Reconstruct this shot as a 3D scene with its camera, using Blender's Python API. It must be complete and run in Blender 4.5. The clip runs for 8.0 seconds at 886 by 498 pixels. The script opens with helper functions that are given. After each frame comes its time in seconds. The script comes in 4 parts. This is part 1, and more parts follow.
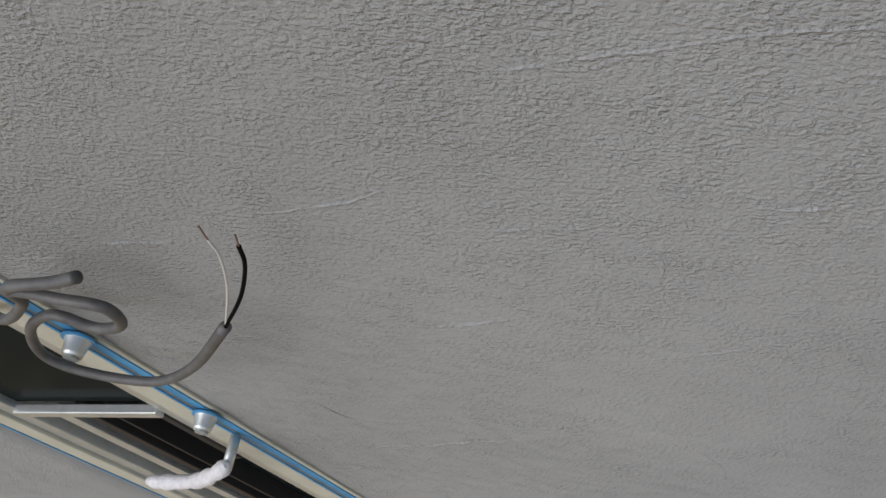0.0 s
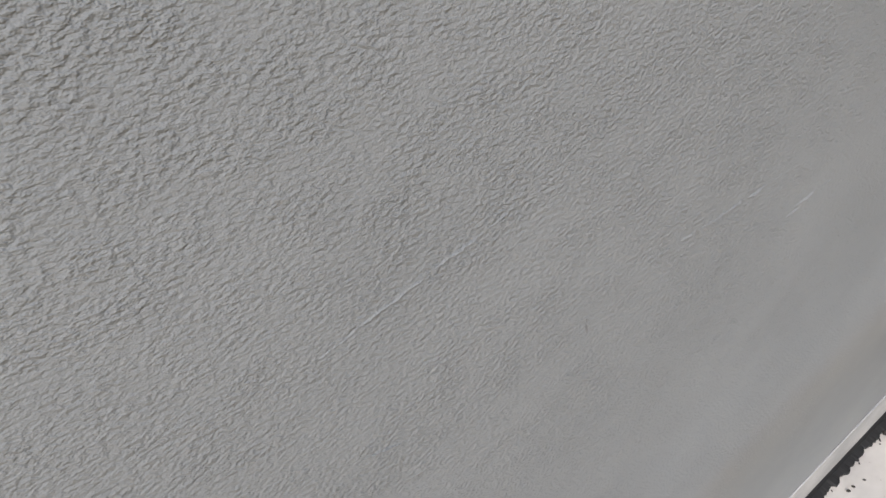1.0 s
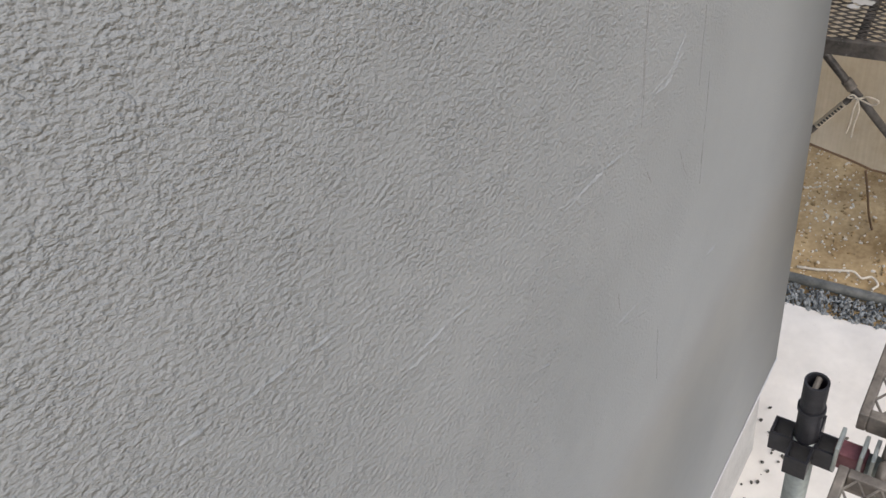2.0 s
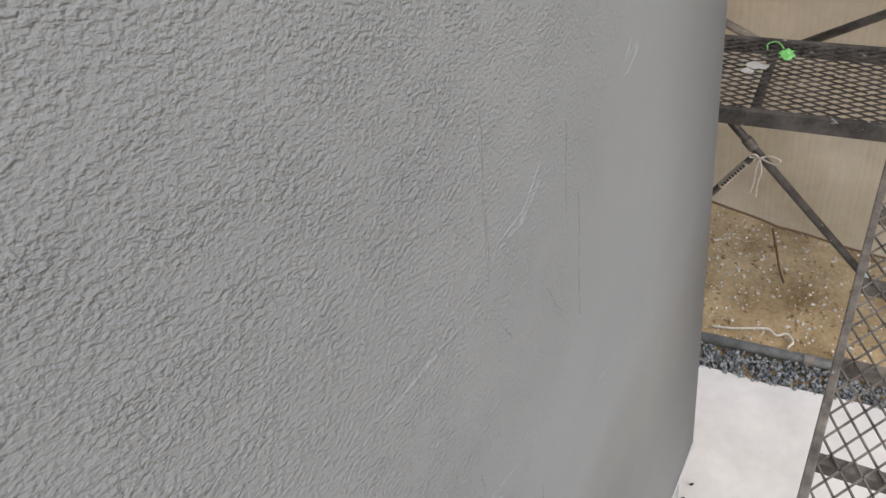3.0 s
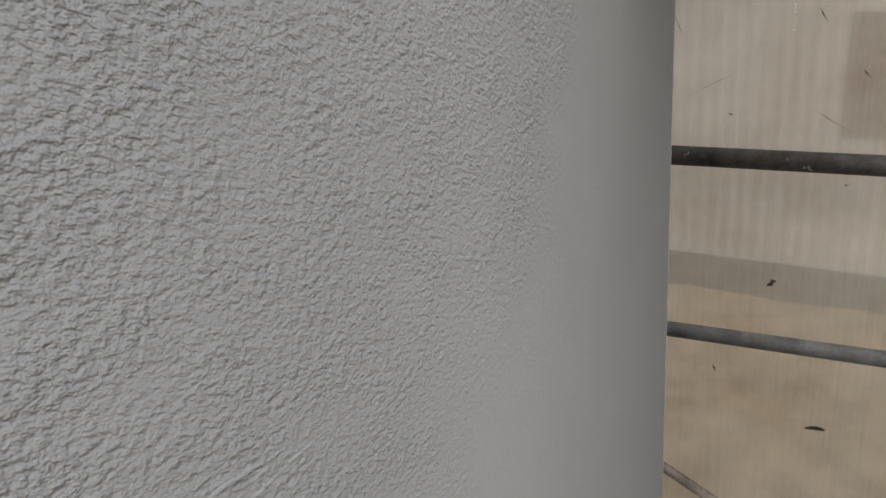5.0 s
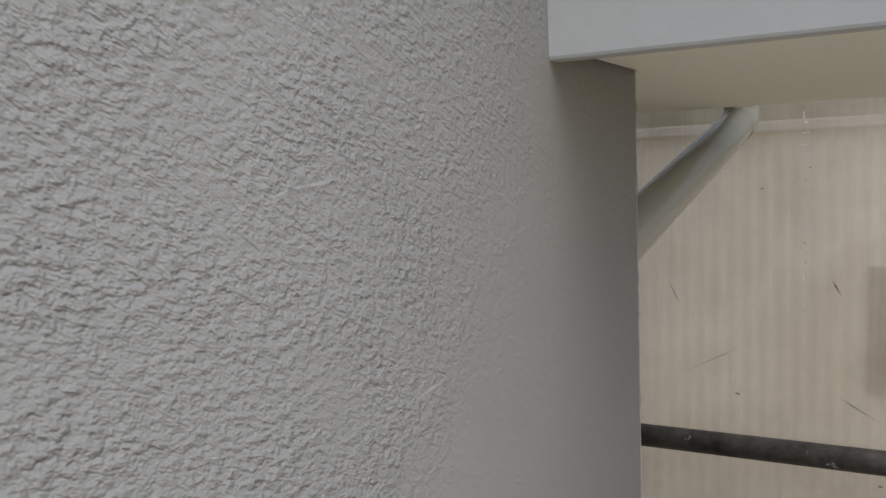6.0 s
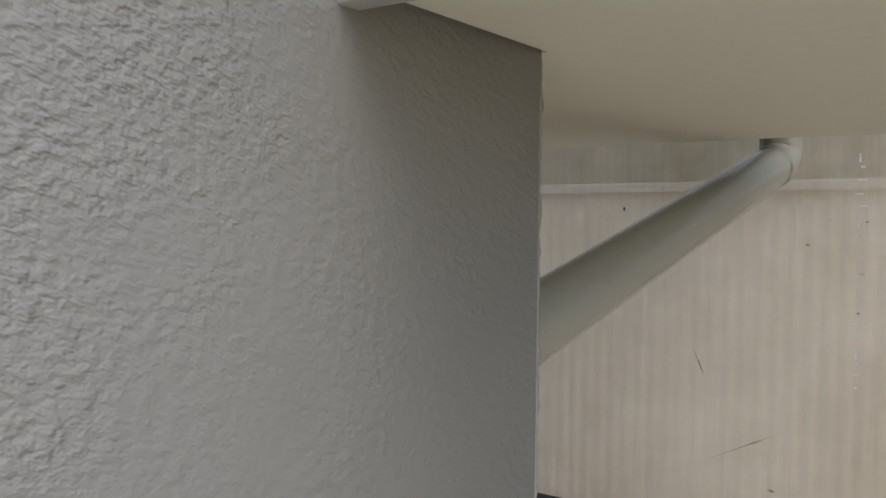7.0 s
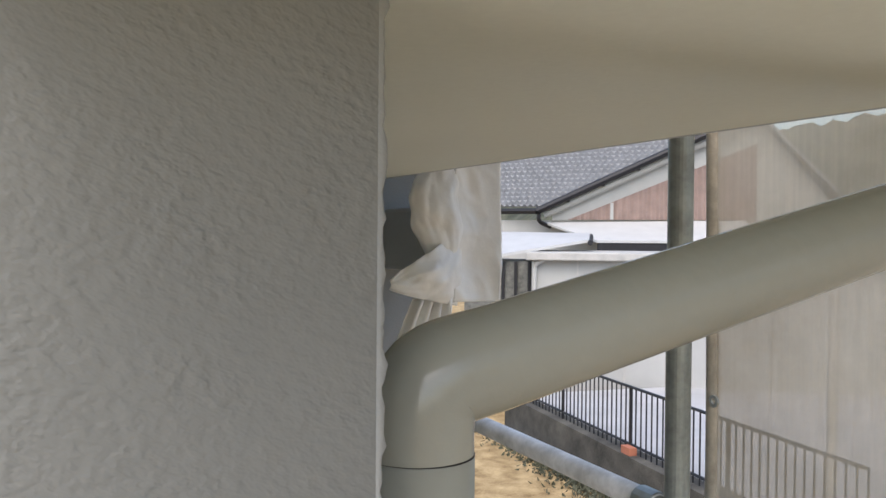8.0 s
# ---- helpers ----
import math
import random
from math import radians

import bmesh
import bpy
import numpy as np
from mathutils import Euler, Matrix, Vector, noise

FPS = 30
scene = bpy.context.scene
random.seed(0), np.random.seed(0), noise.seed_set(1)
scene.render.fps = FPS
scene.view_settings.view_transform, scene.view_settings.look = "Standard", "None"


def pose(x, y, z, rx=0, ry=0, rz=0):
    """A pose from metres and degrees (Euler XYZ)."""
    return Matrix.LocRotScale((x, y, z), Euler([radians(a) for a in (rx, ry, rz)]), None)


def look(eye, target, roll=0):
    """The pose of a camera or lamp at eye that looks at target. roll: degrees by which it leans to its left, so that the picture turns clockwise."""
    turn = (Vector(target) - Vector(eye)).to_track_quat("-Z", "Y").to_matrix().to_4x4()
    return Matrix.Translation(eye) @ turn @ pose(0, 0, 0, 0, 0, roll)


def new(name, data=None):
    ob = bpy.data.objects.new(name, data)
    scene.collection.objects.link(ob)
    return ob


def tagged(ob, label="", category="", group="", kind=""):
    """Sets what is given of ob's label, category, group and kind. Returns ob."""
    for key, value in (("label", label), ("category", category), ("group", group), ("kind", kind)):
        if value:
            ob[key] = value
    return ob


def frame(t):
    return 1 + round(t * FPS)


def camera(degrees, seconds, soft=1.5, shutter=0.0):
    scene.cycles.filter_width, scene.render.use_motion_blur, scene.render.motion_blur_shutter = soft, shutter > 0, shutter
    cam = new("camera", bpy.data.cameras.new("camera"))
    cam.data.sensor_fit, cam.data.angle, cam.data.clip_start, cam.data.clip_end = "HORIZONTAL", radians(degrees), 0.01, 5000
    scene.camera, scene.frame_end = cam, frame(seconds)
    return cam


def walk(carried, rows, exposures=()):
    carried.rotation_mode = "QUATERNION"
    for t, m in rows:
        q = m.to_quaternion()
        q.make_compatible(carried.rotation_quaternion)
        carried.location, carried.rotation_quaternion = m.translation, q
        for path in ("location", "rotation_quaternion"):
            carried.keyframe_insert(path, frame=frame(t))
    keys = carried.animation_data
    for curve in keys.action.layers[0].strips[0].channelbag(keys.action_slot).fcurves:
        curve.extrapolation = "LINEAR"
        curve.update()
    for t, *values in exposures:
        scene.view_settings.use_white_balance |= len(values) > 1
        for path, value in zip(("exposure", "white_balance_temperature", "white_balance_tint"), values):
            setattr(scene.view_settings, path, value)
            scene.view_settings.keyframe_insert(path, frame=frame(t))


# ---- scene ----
cam = camera(55.1, 8.0, soft=1.5)
PATH = [
    (0.0, (-2.955, -0.482, 3.545), (-3.608, 0.259, 2.416), -38.70),
    (0.3, (-2.935, -0.462, 3.542), (-3.536, 0.316, 2.409), -37.01),
    (0.4, (-2.911, -0.401, 3.529), (-3.384, 0.382, 2.340), -35.63),
    (0.5, (-2.806, -0.402, 3.518), (-3.114, 0.455, 2.336), -31.38),
    (0.6, (-2.700, -0.402, 3.506), (-2.881, 0.503, 2.324), -27.12),
    (0.8, (-2.541, -0.379, 3.500), (-2.346, 0.500, 2.301), -20.71),
    (1.0, (-2.422, -0.419, 3.524), (-2.035, 0.423, 2.345), -19.18),
    (1.1, (-2.358, -0.408, 3.491), (-1.899, 0.425, 2.331), -18.43),
    (1.2, (-2.296, -0.443, 3.517), (-1.821, 0.399, 2.370), -19.59),
    (2.3, (-1.977, -0.422, 3.033), (-1.075, 0.268, 2.053), -10.50),
    (2.5, (-1.902, -0.404, 3.032), (-0.988, 0.259, 2.046), -9.93),
    (3.0, (-1.713, -0.382, 3.055), (-0.800, 0.278, 2.066), -11.36),
    (3.5, (-1.523, -0.383, 3.050), (-0.618, 0.287, 2.059), -12.09),
    (4.0, (-1.410, -0.376, 3.072), (-0.491, 0.307, 2.102), -11.66),
    (4.2, (-1.348, -0.364, 3.077), (-0.392, 0.326, 2.150), -10.86),
    (4.5, (-1.243, -0.347, 3.099), (-0.195, 0.372, 2.303), -8.50),
    (4.7, (-1.167, -0.336, 3.095), (-0.059, 0.397, 2.399), -6.49),
    (5.8, (-0.792, -0.269, 3.120), (0.461, 0.539, 2.957), -2.22),
    (6.0, (-0.752, -0.275, 3.120), (0.500, 0.540, 2.982), -2.09),
    (6.5, (-0.608, -0.262, 3.121), (0.649, 0.549, 3.009), -0.74),
    (7.0, (-0.457, -0.283, 3.099), (0.721, 0.645, 3.045), 0.53),
    (7.5, (-0.269, -0.301, 3.066), (0.668, 0.870, 3.062), 0.98),
    (8.0, (-0.124, -0.345, 3.071), (0.485, 1.025, 3.047), 0.49),
]
EXPOSURES = [(0.0, 0.28), (0.5, 0.40), (1.0, 0.49), (2.5, 0.60), (3.2, 0.46), (4.7, 0.37), (5.8, 0.38), (6.5, 0.39), (7.0, 0.55), (7.5, 0.87), (8.0, 1.13)]
walk(cam, [(t, look(eye, target, roll)) for t, eye, target, roll in PATH], EXPOSURES)

# ---- light ----
world = bpy.data.worlds.new("overcast_sky")
scene.world = world
world.use_nodes = True
wn = world.node_tree
sky = wn.nodes.new("ShaderNodeTexSky")
sky.sky_type = "NISHITA"
sky.sun_disc = False
sky.sun_elevation = radians(52)
sky.sun_rotation = radians(210)
sky.air_density = 1.0
sky.dust_density = 2.7
sky.ozone_density = 1.0
wn.links.new(sky.outputs[0], wn.nodes["Background"].inputs[0])
wn.nodes["Background"].inputs[1].default_value = 0.15
sun = new("sun", bpy.data.lights.new("sun", "SUN"))
sun.data.energy = 0.65
sun.data.angle = radians(50)
sun.data.color = (1.0, 0.97, 0.93)
sun.matrix_world = look((-3.3, -5.7, 8.4), (0, 0, 0))


# ---- materials ----
def mat(name, color, rough=0.6, metal=0.0, var=0.15, scale=8.0, bump=0.0, bscale=60.0, spec=0.5, second=None):
    """A surface with mottling at a coarse and a fine scale, and fine relief."""
    m = bpy.data.materials.new(name)
    m.use_nodes = True
    n, l = m.node_tree.nodes, m.node_tree.links
    b = n["Principled BSDF"]
    b.inputs["Roughness"].default_value = rough
    b.inputs["Metallic"].default_value = metal
    b.inputs["Specular IOR Level"].default_value = spec
    tc = n.new("ShaderNodeTexCoord")
    big = n.new("ShaderNodeTexNoise")
    big.inputs["Scale"].default_value = scale
    big.inputs["Detail"].default_value = 6
    l.new(tc.outputs["Object"], big.inputs["Vector"])
    fine = n.new("ShaderNodeTexNoise")
    fine.inputs["Scale"].default_value = bscale
    fine.inputs["Detail"].default_value = 4
    l.new(tc.outputs["Object"], fine.inputs["Vector"])
    add = n.new("ShaderNodeMath")
    add.operation = "MULTIPLY_ADD"
    add.inputs[1].default_value = 0.4
    l.new(fine.outputs[0], add.inputs[0])
    l.new(big.outputs[0], add.inputs[2])
    ramp = n.new("ShaderNodeValToRGB")
    lo = [c * (1 - var) for c in color]
    hi = second or [min(1, c * (1 + var)) for c in color]
    ramp.color_ramp.elements[0].position, ramp.color_ramp.elements[1].position = 0.45, 0.95
    ramp.color_ramp.elements[0].color, ramp.color_ramp.elements[1].color = (*lo, 1), (*hi, 1)
    l.new(add.outputs[0], ramp.inputs[0])
    l.new(ramp.outputs[0], b.inputs["Base Color"])
    if bump:
        bp = n.new("ShaderNodeBump")
        bp.inputs["Strength"].default_value = bump
        bp.inputs["Distance"].default_value = 0.004
        l.new(fine.outputs[0], bp.inputs["Height"])
        l.new(bp.outputs[0], b.inputs["Normal"])
    return m


def stucco(name="grey_stucco", relief=1.0):
    """Grey-white brushed stucco paint: worm-like grain some millimetres across, smoother near the corner and in trowelled patches."""
    m = bpy.data.materials.new(name)
    m.use_nodes = True
    n, l = m.node_tree.nodes, m.node_tree.links
    b = n["Principled BSDF"]
    b.inputs["Roughness"].default_value = 0.75
    b.inputs["Specular IOR Level"].default_value = 0.25
    tc = n.new("ShaderNodeTexCoord")

    def noise_of(scale, detail, stretch, rough=0.5, warp=0.0):
        turn = n.new("ShaderNodeMapping")
        turn.inputs["Rotation"].default_value = (0, radians(-22), 0)
        l.new(tc.outputs["Object"], turn.inputs["Vector"])
        mp = n.new("ShaderNodeMapping")
        mp.inputs["Scale"].default_value = stretch
        l.new(turn.outputs[0], mp.inputs["Vector"])
        t = n.new("ShaderNodeTexNoise")
        t.inputs["Scale"].default_value = scale
        t.inputs["Detail"].default_value = detail
        t.inputs["Roughness"].default_value = rough
        t.inputs["Distortion"].default_value = warp
        l.new(mp.outputs[0], t.inputs["Vector"])
        return t.outputs[0]

    def maths(op, a, c=None, d=None, clamp=False):
        t = n.new("ShaderNodeMath")
        t.operation, t.use_clamp = op, clamp
        for i, v in enumerate((a, c, d)):
            if v is None:
                continue
            if isinstance(v, (int, float)):
                t.inputs[i].default_value = v
            else:
                l.new(v, t.inputs[i])
        return t.outputs[0]

    def remap(v, a, c, lo, hi):
        t = n.new("ShaderNodeMapRange")
        t.inputs["From Min"].default_value, t.inputs["From Max"].default_value = a, c
        t.inputs["To Min"].default_value, t.inputs["To Max"].default_value = lo, hi
        t.interpolation_type = "SMOOTHSTEP"
        l.new(v, t.inputs["Value"])
        return t.outputs[0]

    lumps = remap(noise_of(180, 2.0, (0.70, 1.0, 1.08), 0.52), 0.25, 0.75, 0.0, 1.0)
    grit = noise_of(380, 1, (0.7, 1.0, 1.1))
    uneven = remap(noise_of(24, 2, (0.8, 1, 1.2)), 0.3, 0.7, 0.55, 1.15)
    grain = maths("MULTIPLY_ADD", grit, 0.60, maths("MULTIPLY", lumps, uneven))
    patch = remap(noise_of(3.6, 2.5, (1, 1, 1), 0.5, 1.2), 0.42, 0.58, 0.72, 1.0)
    sep = n.new("ShaderNodeSeparateXYZ")
    l.new(tc.outputs["Object"], sep.inputs[0])
    # smooth towards the corner (wider lower down) and towards the foot
    toward = maths("MULTIPLY_ADD", sep.outputs["Z"], -0.55, maths("MULTIPLY_ADD", noise_of(4.5, 4, (1, 1, 1), 0.6), 0.5, sep.outputs["X"]))
    corner = maths("MULTIPLY", remap(toward, -1.90, -1.66, 1.0, 0.29), remap(toward, -2.4, -1.95, 1.0, 0.66))
    foot = remap(maths("MULTIPLY_ADD", noise_of(4, 3, (1, 1, 1)), 0.5, sep.outputs["Z"]), 1.45, 2.05, 0.15, 1.0)
    amount = maths("MULTIPLY", maths("MULTIPLY", patch, corner), foot)
    height = maths("MULTIPLY", grain, amount)
    # long shallow sweeps of the trowel, and soft unevenness of the coat
    sweeps = noise_of(16, 3, (0.35, 1, 1.6), 0.55, 0.6)
    height = maths("MULTIPLY_ADD", sweeps, 0.4, height)
    height = maths("MULTIPLY_ADD", noise_of(7, 2, (1, 1, 1)), 0.8, height)
    bp = n.new("ShaderNodeBump")
    bp.inputs["Strength"].default_value = relief
    bp.inputs["Distance"].default_value = 0.0027
    l.new(height, bp.inputs["Height"])
    l.new(bp.outputs[0], b.inputs["Normal"])
    ramp = n.new("ShaderNodeValToRGB")
    ramp.color_ramp.elements[0].color = (0.268, 0.278, 0.275, 1)
    ramp.color_ramp.elements[1].color = (0.304, 0.314, 0.310, 1)
    ramp.color_ramp.elements[0].position, ramp.color_ramp.elements[1].position = 0.3, 0.7
    l.new(noise_of(2.2, 6, (1, 1, 1), 0.6), ramp.inputs[0])
    l.new(ramp.outputs[0], b.inputs["Base Color"])
    return m


def netting():
    """Worn beige scaffold sheet: half see-through, stained, with woven streaks."""
    m = bpy.data.materials.new("beige_scaffold_sheet")
    m.use_nodes = True
    n, l = m.node_tree.nodes, m.node_tree.links
    n.remove(n["Principled BSDF"])
    out = n["Material Output"]
    tc = n.new("ShaderNodeTexCoord")
    stain = n.new("ShaderNodeTexNoise")
    stain.inputs["Scale"].default_value = 1.8
    stain.inputs["Detail"].default_value = 8
    stain.inputs["Roughness"].default_value = 0.65
    l.new(tc.outputs["Object"], stain.inputs["Vector"])
    ramp = n.new("ShaderNodeValToRGB")
    ramp.color_ramp.elements[0].color = (0.46, 0.388, 0.275, 1)
    ramp.color_ramp.elements[1].color = (0.78, 0.71, 0.567, 1)
    ramp.color_ramp.elements[0].position, ramp.color_ramp.elements[1].position = 0.3, 0.65
    l.new(stain.outputs[0], ramp.inputs[0])
    dif = n.new("ShaderNodeBsdfDiffuse")
    trl = n.new("ShaderNodeBsdfTranslucent")
    see = n.new("ShaderNodeBsdfTransparent")
    see.inputs[0].default_value = (0.95, 0.90, 0.82, 1)
    l.new(ramp.outputs[0], dif.inputs[0])
    l.new(ramp.outputs[0], trl.inputs[0])
    a = n.new("ShaderNodeMixShader")
    a.inputs[0].default_value = 0.45
    l.new(dif.outputs[0], a.inputs[1])
    l.new(trl.outputs[0], a.inputs[2])
    weave = n.new("ShaderNodeTexNoise")
    mp = n.new("ShaderNodeMapping")
    mp.inputs["Scale"].default_value = (1, 90, 4)
    l.new(tc.outputs["Object"], mp.inputs["Vector"])
    l.new(mp.outputs[0], weave.inputs["Vector"])
    weave.inputs["Scale"].default_value = 1.0
    fac = n.new("ShaderNodeMapRange")
    fac.inputs["To Min"].default_value, fac.inputs["To Max"].default_value = 0.62, 0.82
    l.new(weave.outputs[0], fac.inputs["Value"])
    c = n.new("ShaderNodeMixShader")
    l.new(fac.outputs[0], c.inputs[0])
    l.new(see.outputs[0], c.inputs[1])
    l.new(a.outputs[0], c.inputs[2])
    l.new(c.outputs[0], out.inputs["Surface"])
    return m


def glass():
    m = bpy.data.materials.new("window_glass")
    m.use_nodes = True
    b = m.node_tree.nodes["Principled BSDF"]
    b.inputs["Base Color"].default_value = (0.012, 0.016, 0.015, 1)
    b.inputs["Roughness"].default_value = 0.12
    b.inputs["Specular IOR Level"].default_value = 0.10
    b.inputs["IOR"].default_value = 1.08
    return m


def flecked(m, amount=0.66, color=(0.42, 0.41, 0.38)):
    """Dried paint drips scattered over a material."""
    n, l = m.node_tree.nodes, m.node_tree.links
    b = n["Principled BSDF"]
    old = b.inputs["Base Color"].links[0].from_socket
    tc = n.new("ShaderNodeTexCoord")
    t = n.new("ShaderNodeTexNoise")
    t.inputs["Scale"].default_value = 26
    t.inputs["Detail"].default_value = 5
    t.inputs["Roughness"].default_value = 0.7
    l.new(tc.outputs["Object"], t.inputs["Vector"])
    r = n.new("ShaderNodeMapRange")
    r.inputs["From Min"].default_value, r.inputs["From Max"].default_value = amount - 0.02, amount + 0.02
    l.new(t.outputs[0], r.inputs["Value"])
    x = n.new("ShaderNodeMix")
    x.data_type = "RGBA"
    l.new(r.outputs[0], x.inputs["Factor"])
    l.new(old, x.inputs["A"])
    x.inputs["B"].default_value = (*color, 1)
    l.new(x.outputs["Result"], b.inputs["Base Color"])


STUCCO = stucco()
NET = netting()
GLASS = glass()
CREAM = mat("cream_paint", (0.29, 0.295, 0.26), 0.16, var=0.05, scale=3, bump=0.08, bscale=90)
SOFFIT = mat("cream_soffit_board", (0.76, 0.785, 0.705), 0.6, var=0.05, scale=1.5, bump=0.1, bscale=120)
FASCIA = mat("pale_blue_grey_paint", (0.42, 0.445, 0.45), 0.5, var=0.06, scale=4, bump=0.15, bscale=50)
SEAL = mat("cream_sealant", (0.44, 0.44, 0.36), 0.5, var=0.08, scale=12, bump=0.1)
BLUE = mat("blue_masking_tape", (0.06, 0.25, 0.46), 0.5, var=0.2, scale=20, bump=0.1)
ALU = mat("silver_aluminium", (0.54, 0.57, 0.55), 0.38, 0.7, var=0.1, scale=15, bump=0.05)
STEEL = mat("galvanised_steel", (0.36, 0.39, 0.37), 0.5, 0.5, var=0.35, scale=9, bump=0.15, bscale=70)
DARK = mat("dark_grimy_steel", (0.055, 0.05, 0.045), 0.55, 0.3, var=0.5, scale=14, bump=0.3, bscale=80, second=(0.14, 0.125, 0.11))
GREYSTEEL = mat("weathered_grey_steel", (0.13, 0.135, 0.125), 0.55, 0.3, var=0.35, scale=14, bump=0.25, bscale=80, second=(0.24, 0.24, 0.22))
BROWNSTEEL = mat("rusty_brown_steel", (0.13, 0.11, 0.095), 0.6, 0.2, var=0.45, scale=18, bump=0.3, bscale=90, second=(0.27, 0.24, 0.20))
BLACK = mat("black_steel", (0.02, 0.02, 0.024), 0.5, 0.2, var=0.5, scale=25, bump=0.2)
RUBBER = mat("black_gasket", (0.012, 0.012, 0.012), 0.6, var=0.2)
GREYPVC = mat("grey_cable_sheath", (0.085, 0.085, 0.083), 0.5, var=0.3, scale=30, bump=0.1)
WIREBLACK = mat("black_wire_insulation", (0.004, 0.004, 0.004), 0.8, var=0.2, spec=0.05)
# darker wall grey: shade put into the scratch lines, also used for nicks
MARKSHADE = mat("nick_and_scratch_shade_grey", (0.20, 0.20, 0.20), 0.9, var=0.2, scale=60)
WIREWHITE = mat("white_wire_insulation", (0.55, 0.53, 0.50), 0.4, var=0.1)
COPPER = mat("dull_copper", (0.25, 0.16, 0.12), 0.4, 0.8, var=0.2)
WRAP = mat("white_wrapping", (0.62, 0.62, 0.63), 0.55, var=0.12, scale=60, bump=0.7, bscale=90)
PLASTIC = mat("cloudy_masking_film", (0.88, 0.875, 0.84), 0.3, var=0.06, scale=14, bump=0.4, bscale=40)
SOIL = mat("brown_soil", (0.35, 0.23, 0.105), 0.95, var=0.45, scale=3.5, bump=1.0, bscale=45, spec=0.1, second=(0.55, 0.41, 0.225))
TARP = mat("white_ground_sheet", (0.74, 0.71, 0.66), 0.6, var=0.1, scale=5, bump=0.3, bscale=25)
STONE = mat("dark_crushed_stone", (0.12, 0.135, 0.14), 0.85, var=0.5, scale=30, bump=0.5, second=(0.36, 0.38, 0.38))
CONCRETE = mat("grey_concrete", (0.42, 0.41, 0.39), 0.85, var=0.2, scale=5, bump=0.4)
DARKCONC = mat("stained_dark_concrete", (0.045, 0.042, 0.036), 0.9, var=0.5, scale=3, bump=0.4, second=(0.13, 0.12, 0.10))
ROPE = mat("off_white_cord", (0.66, 0.60, 0.50), 0.8, var=0.15, scale=60, bump=0.5, bscale=300)
STICK = mat("brown_stick", (0.13, 0.08, 0.045), 0.8, var=0.3)
GREEN = mat("light_green_plastic", (0.20, 0.55, 0.16), 0.5, var=0.25, scale=40)
CORR = mat("pale_corrugated_sheet", (0.72, 0.69, 0.63), 0.6, var=0.1, scale=1.5, bump=0.1)
TILE = mat("grey_roof_tile", (0.15, 0.155, 0.165), 0.42, var=0.3, scale=8)
PLASTER = mat("white_house_plaster", (0.39, 0.39, 0.375), 0.8, var=0.05, scale=3, bump=0.1)
BROWN = mat("brown_corrugated_panel", (0.24, 0.17, 0.145), 0.6, var=0.15, scale=4)
WHITEROOF = mat("white_sheet_roof", (0.47, 0.47, 0.465), 0.5, var=0.06, scale=3)
BLACKIRON = mat("black_iron", (0.015, 0.015, 0.018), 0.5, 0.2, var=0.3)
BRICKRED = mat("red_brick", (0.40, 0.15, 0.09), 0.85, var=0.2)
LEAF = mat("hill_foliage", (0.045, 0.055, 0.03), 0.9, var=0.5, scale=0.6, second=(0.13, 0.13, 0.085))
INKDARK = mat("dark_print", (0.03, 0.03, 0.03), 0.6, var=0.2)
LEAFDRY = mat("dry_dark_leaf", (0.04, 0.025, 0.02), 0.8, var=0.3)

flecked(DARK)
flecked(BROWNSTEEL, 0.69)
flecked(TARP, 0.70, (0.45, 0.40, 0.33))
flecked(STEEL, 0.70)


# ---- building helpers ----
def mesh_of(name, bm, material, smooth=False):
    me = bpy.data.meshes.new(name)
    bm.to_mesh(me)
    bm.free()
    me.materials.append(material)
    if smooth:
        for f in me.polygons:
            f.use_smooth = True
    return me


def part(name, bm, material, parent=None, label="", smooth=False):
    ob = new(name, mesh_of(name, bm, material, smooth))
    if parent:
        ob.parent = parent
    if label:
        tagged(ob, label)
    return ob


def thing(name, label, category, group="", at=None):
    ob = new(name)
    if at:
        ob.matrix_world = at
    return tagged(ob, label, category, group)


def box(bm, x0, x1, y0, y1, z0, z1, bevel=0.0):
    made = bmesh.ops.create_cube(bm, size=1.0)["verts"]
    bmesh.ops.scale(bm, vec=(x1 - x0, y1 - y0, z1 - z0), verts=made)
    bmesh.ops.translate(bm, vec=((x0 + x1) / 2, (y0 + y1) / 2, (z0 + z1) / 2), verts=made)
    if bevel:
        edges = list({e for v in made for e in v.link_edges})
        bmesh.ops.bevel(bm, geom=edges, offset=bevel, segments=2, affect="EDGES", profile=0.5)
    return bm


def boxed(*a, bevel=0.0):
    return box(bmesh.new(), *a, bevel=bevel)


def smooth_line(pts, steps=8):
    """A Catmull-Rom line through the points."""
    p = [Vector(q) for q in pts]
    p = [p[0] * 2 - p[1]] + p + [p[-1] * 2 - p[-2]]
    out = []
    for i in range(1, len(p) - 2):
        for k in range(steps):
            t = k / steps
            out.append(0.5 * (2 * p[i] + (p[i + 1] - p[i - 1]) * t + (2 * p[i - 1] - 5 * p[i] + 4 * p[i + 1] - p[i + 2]) * t * t
                              + (3 * p[i] - p[i - 1] - 3 * p[i + 1] + p[i + 2]) * t ** 3))
    out.append(p[-2])
    return out


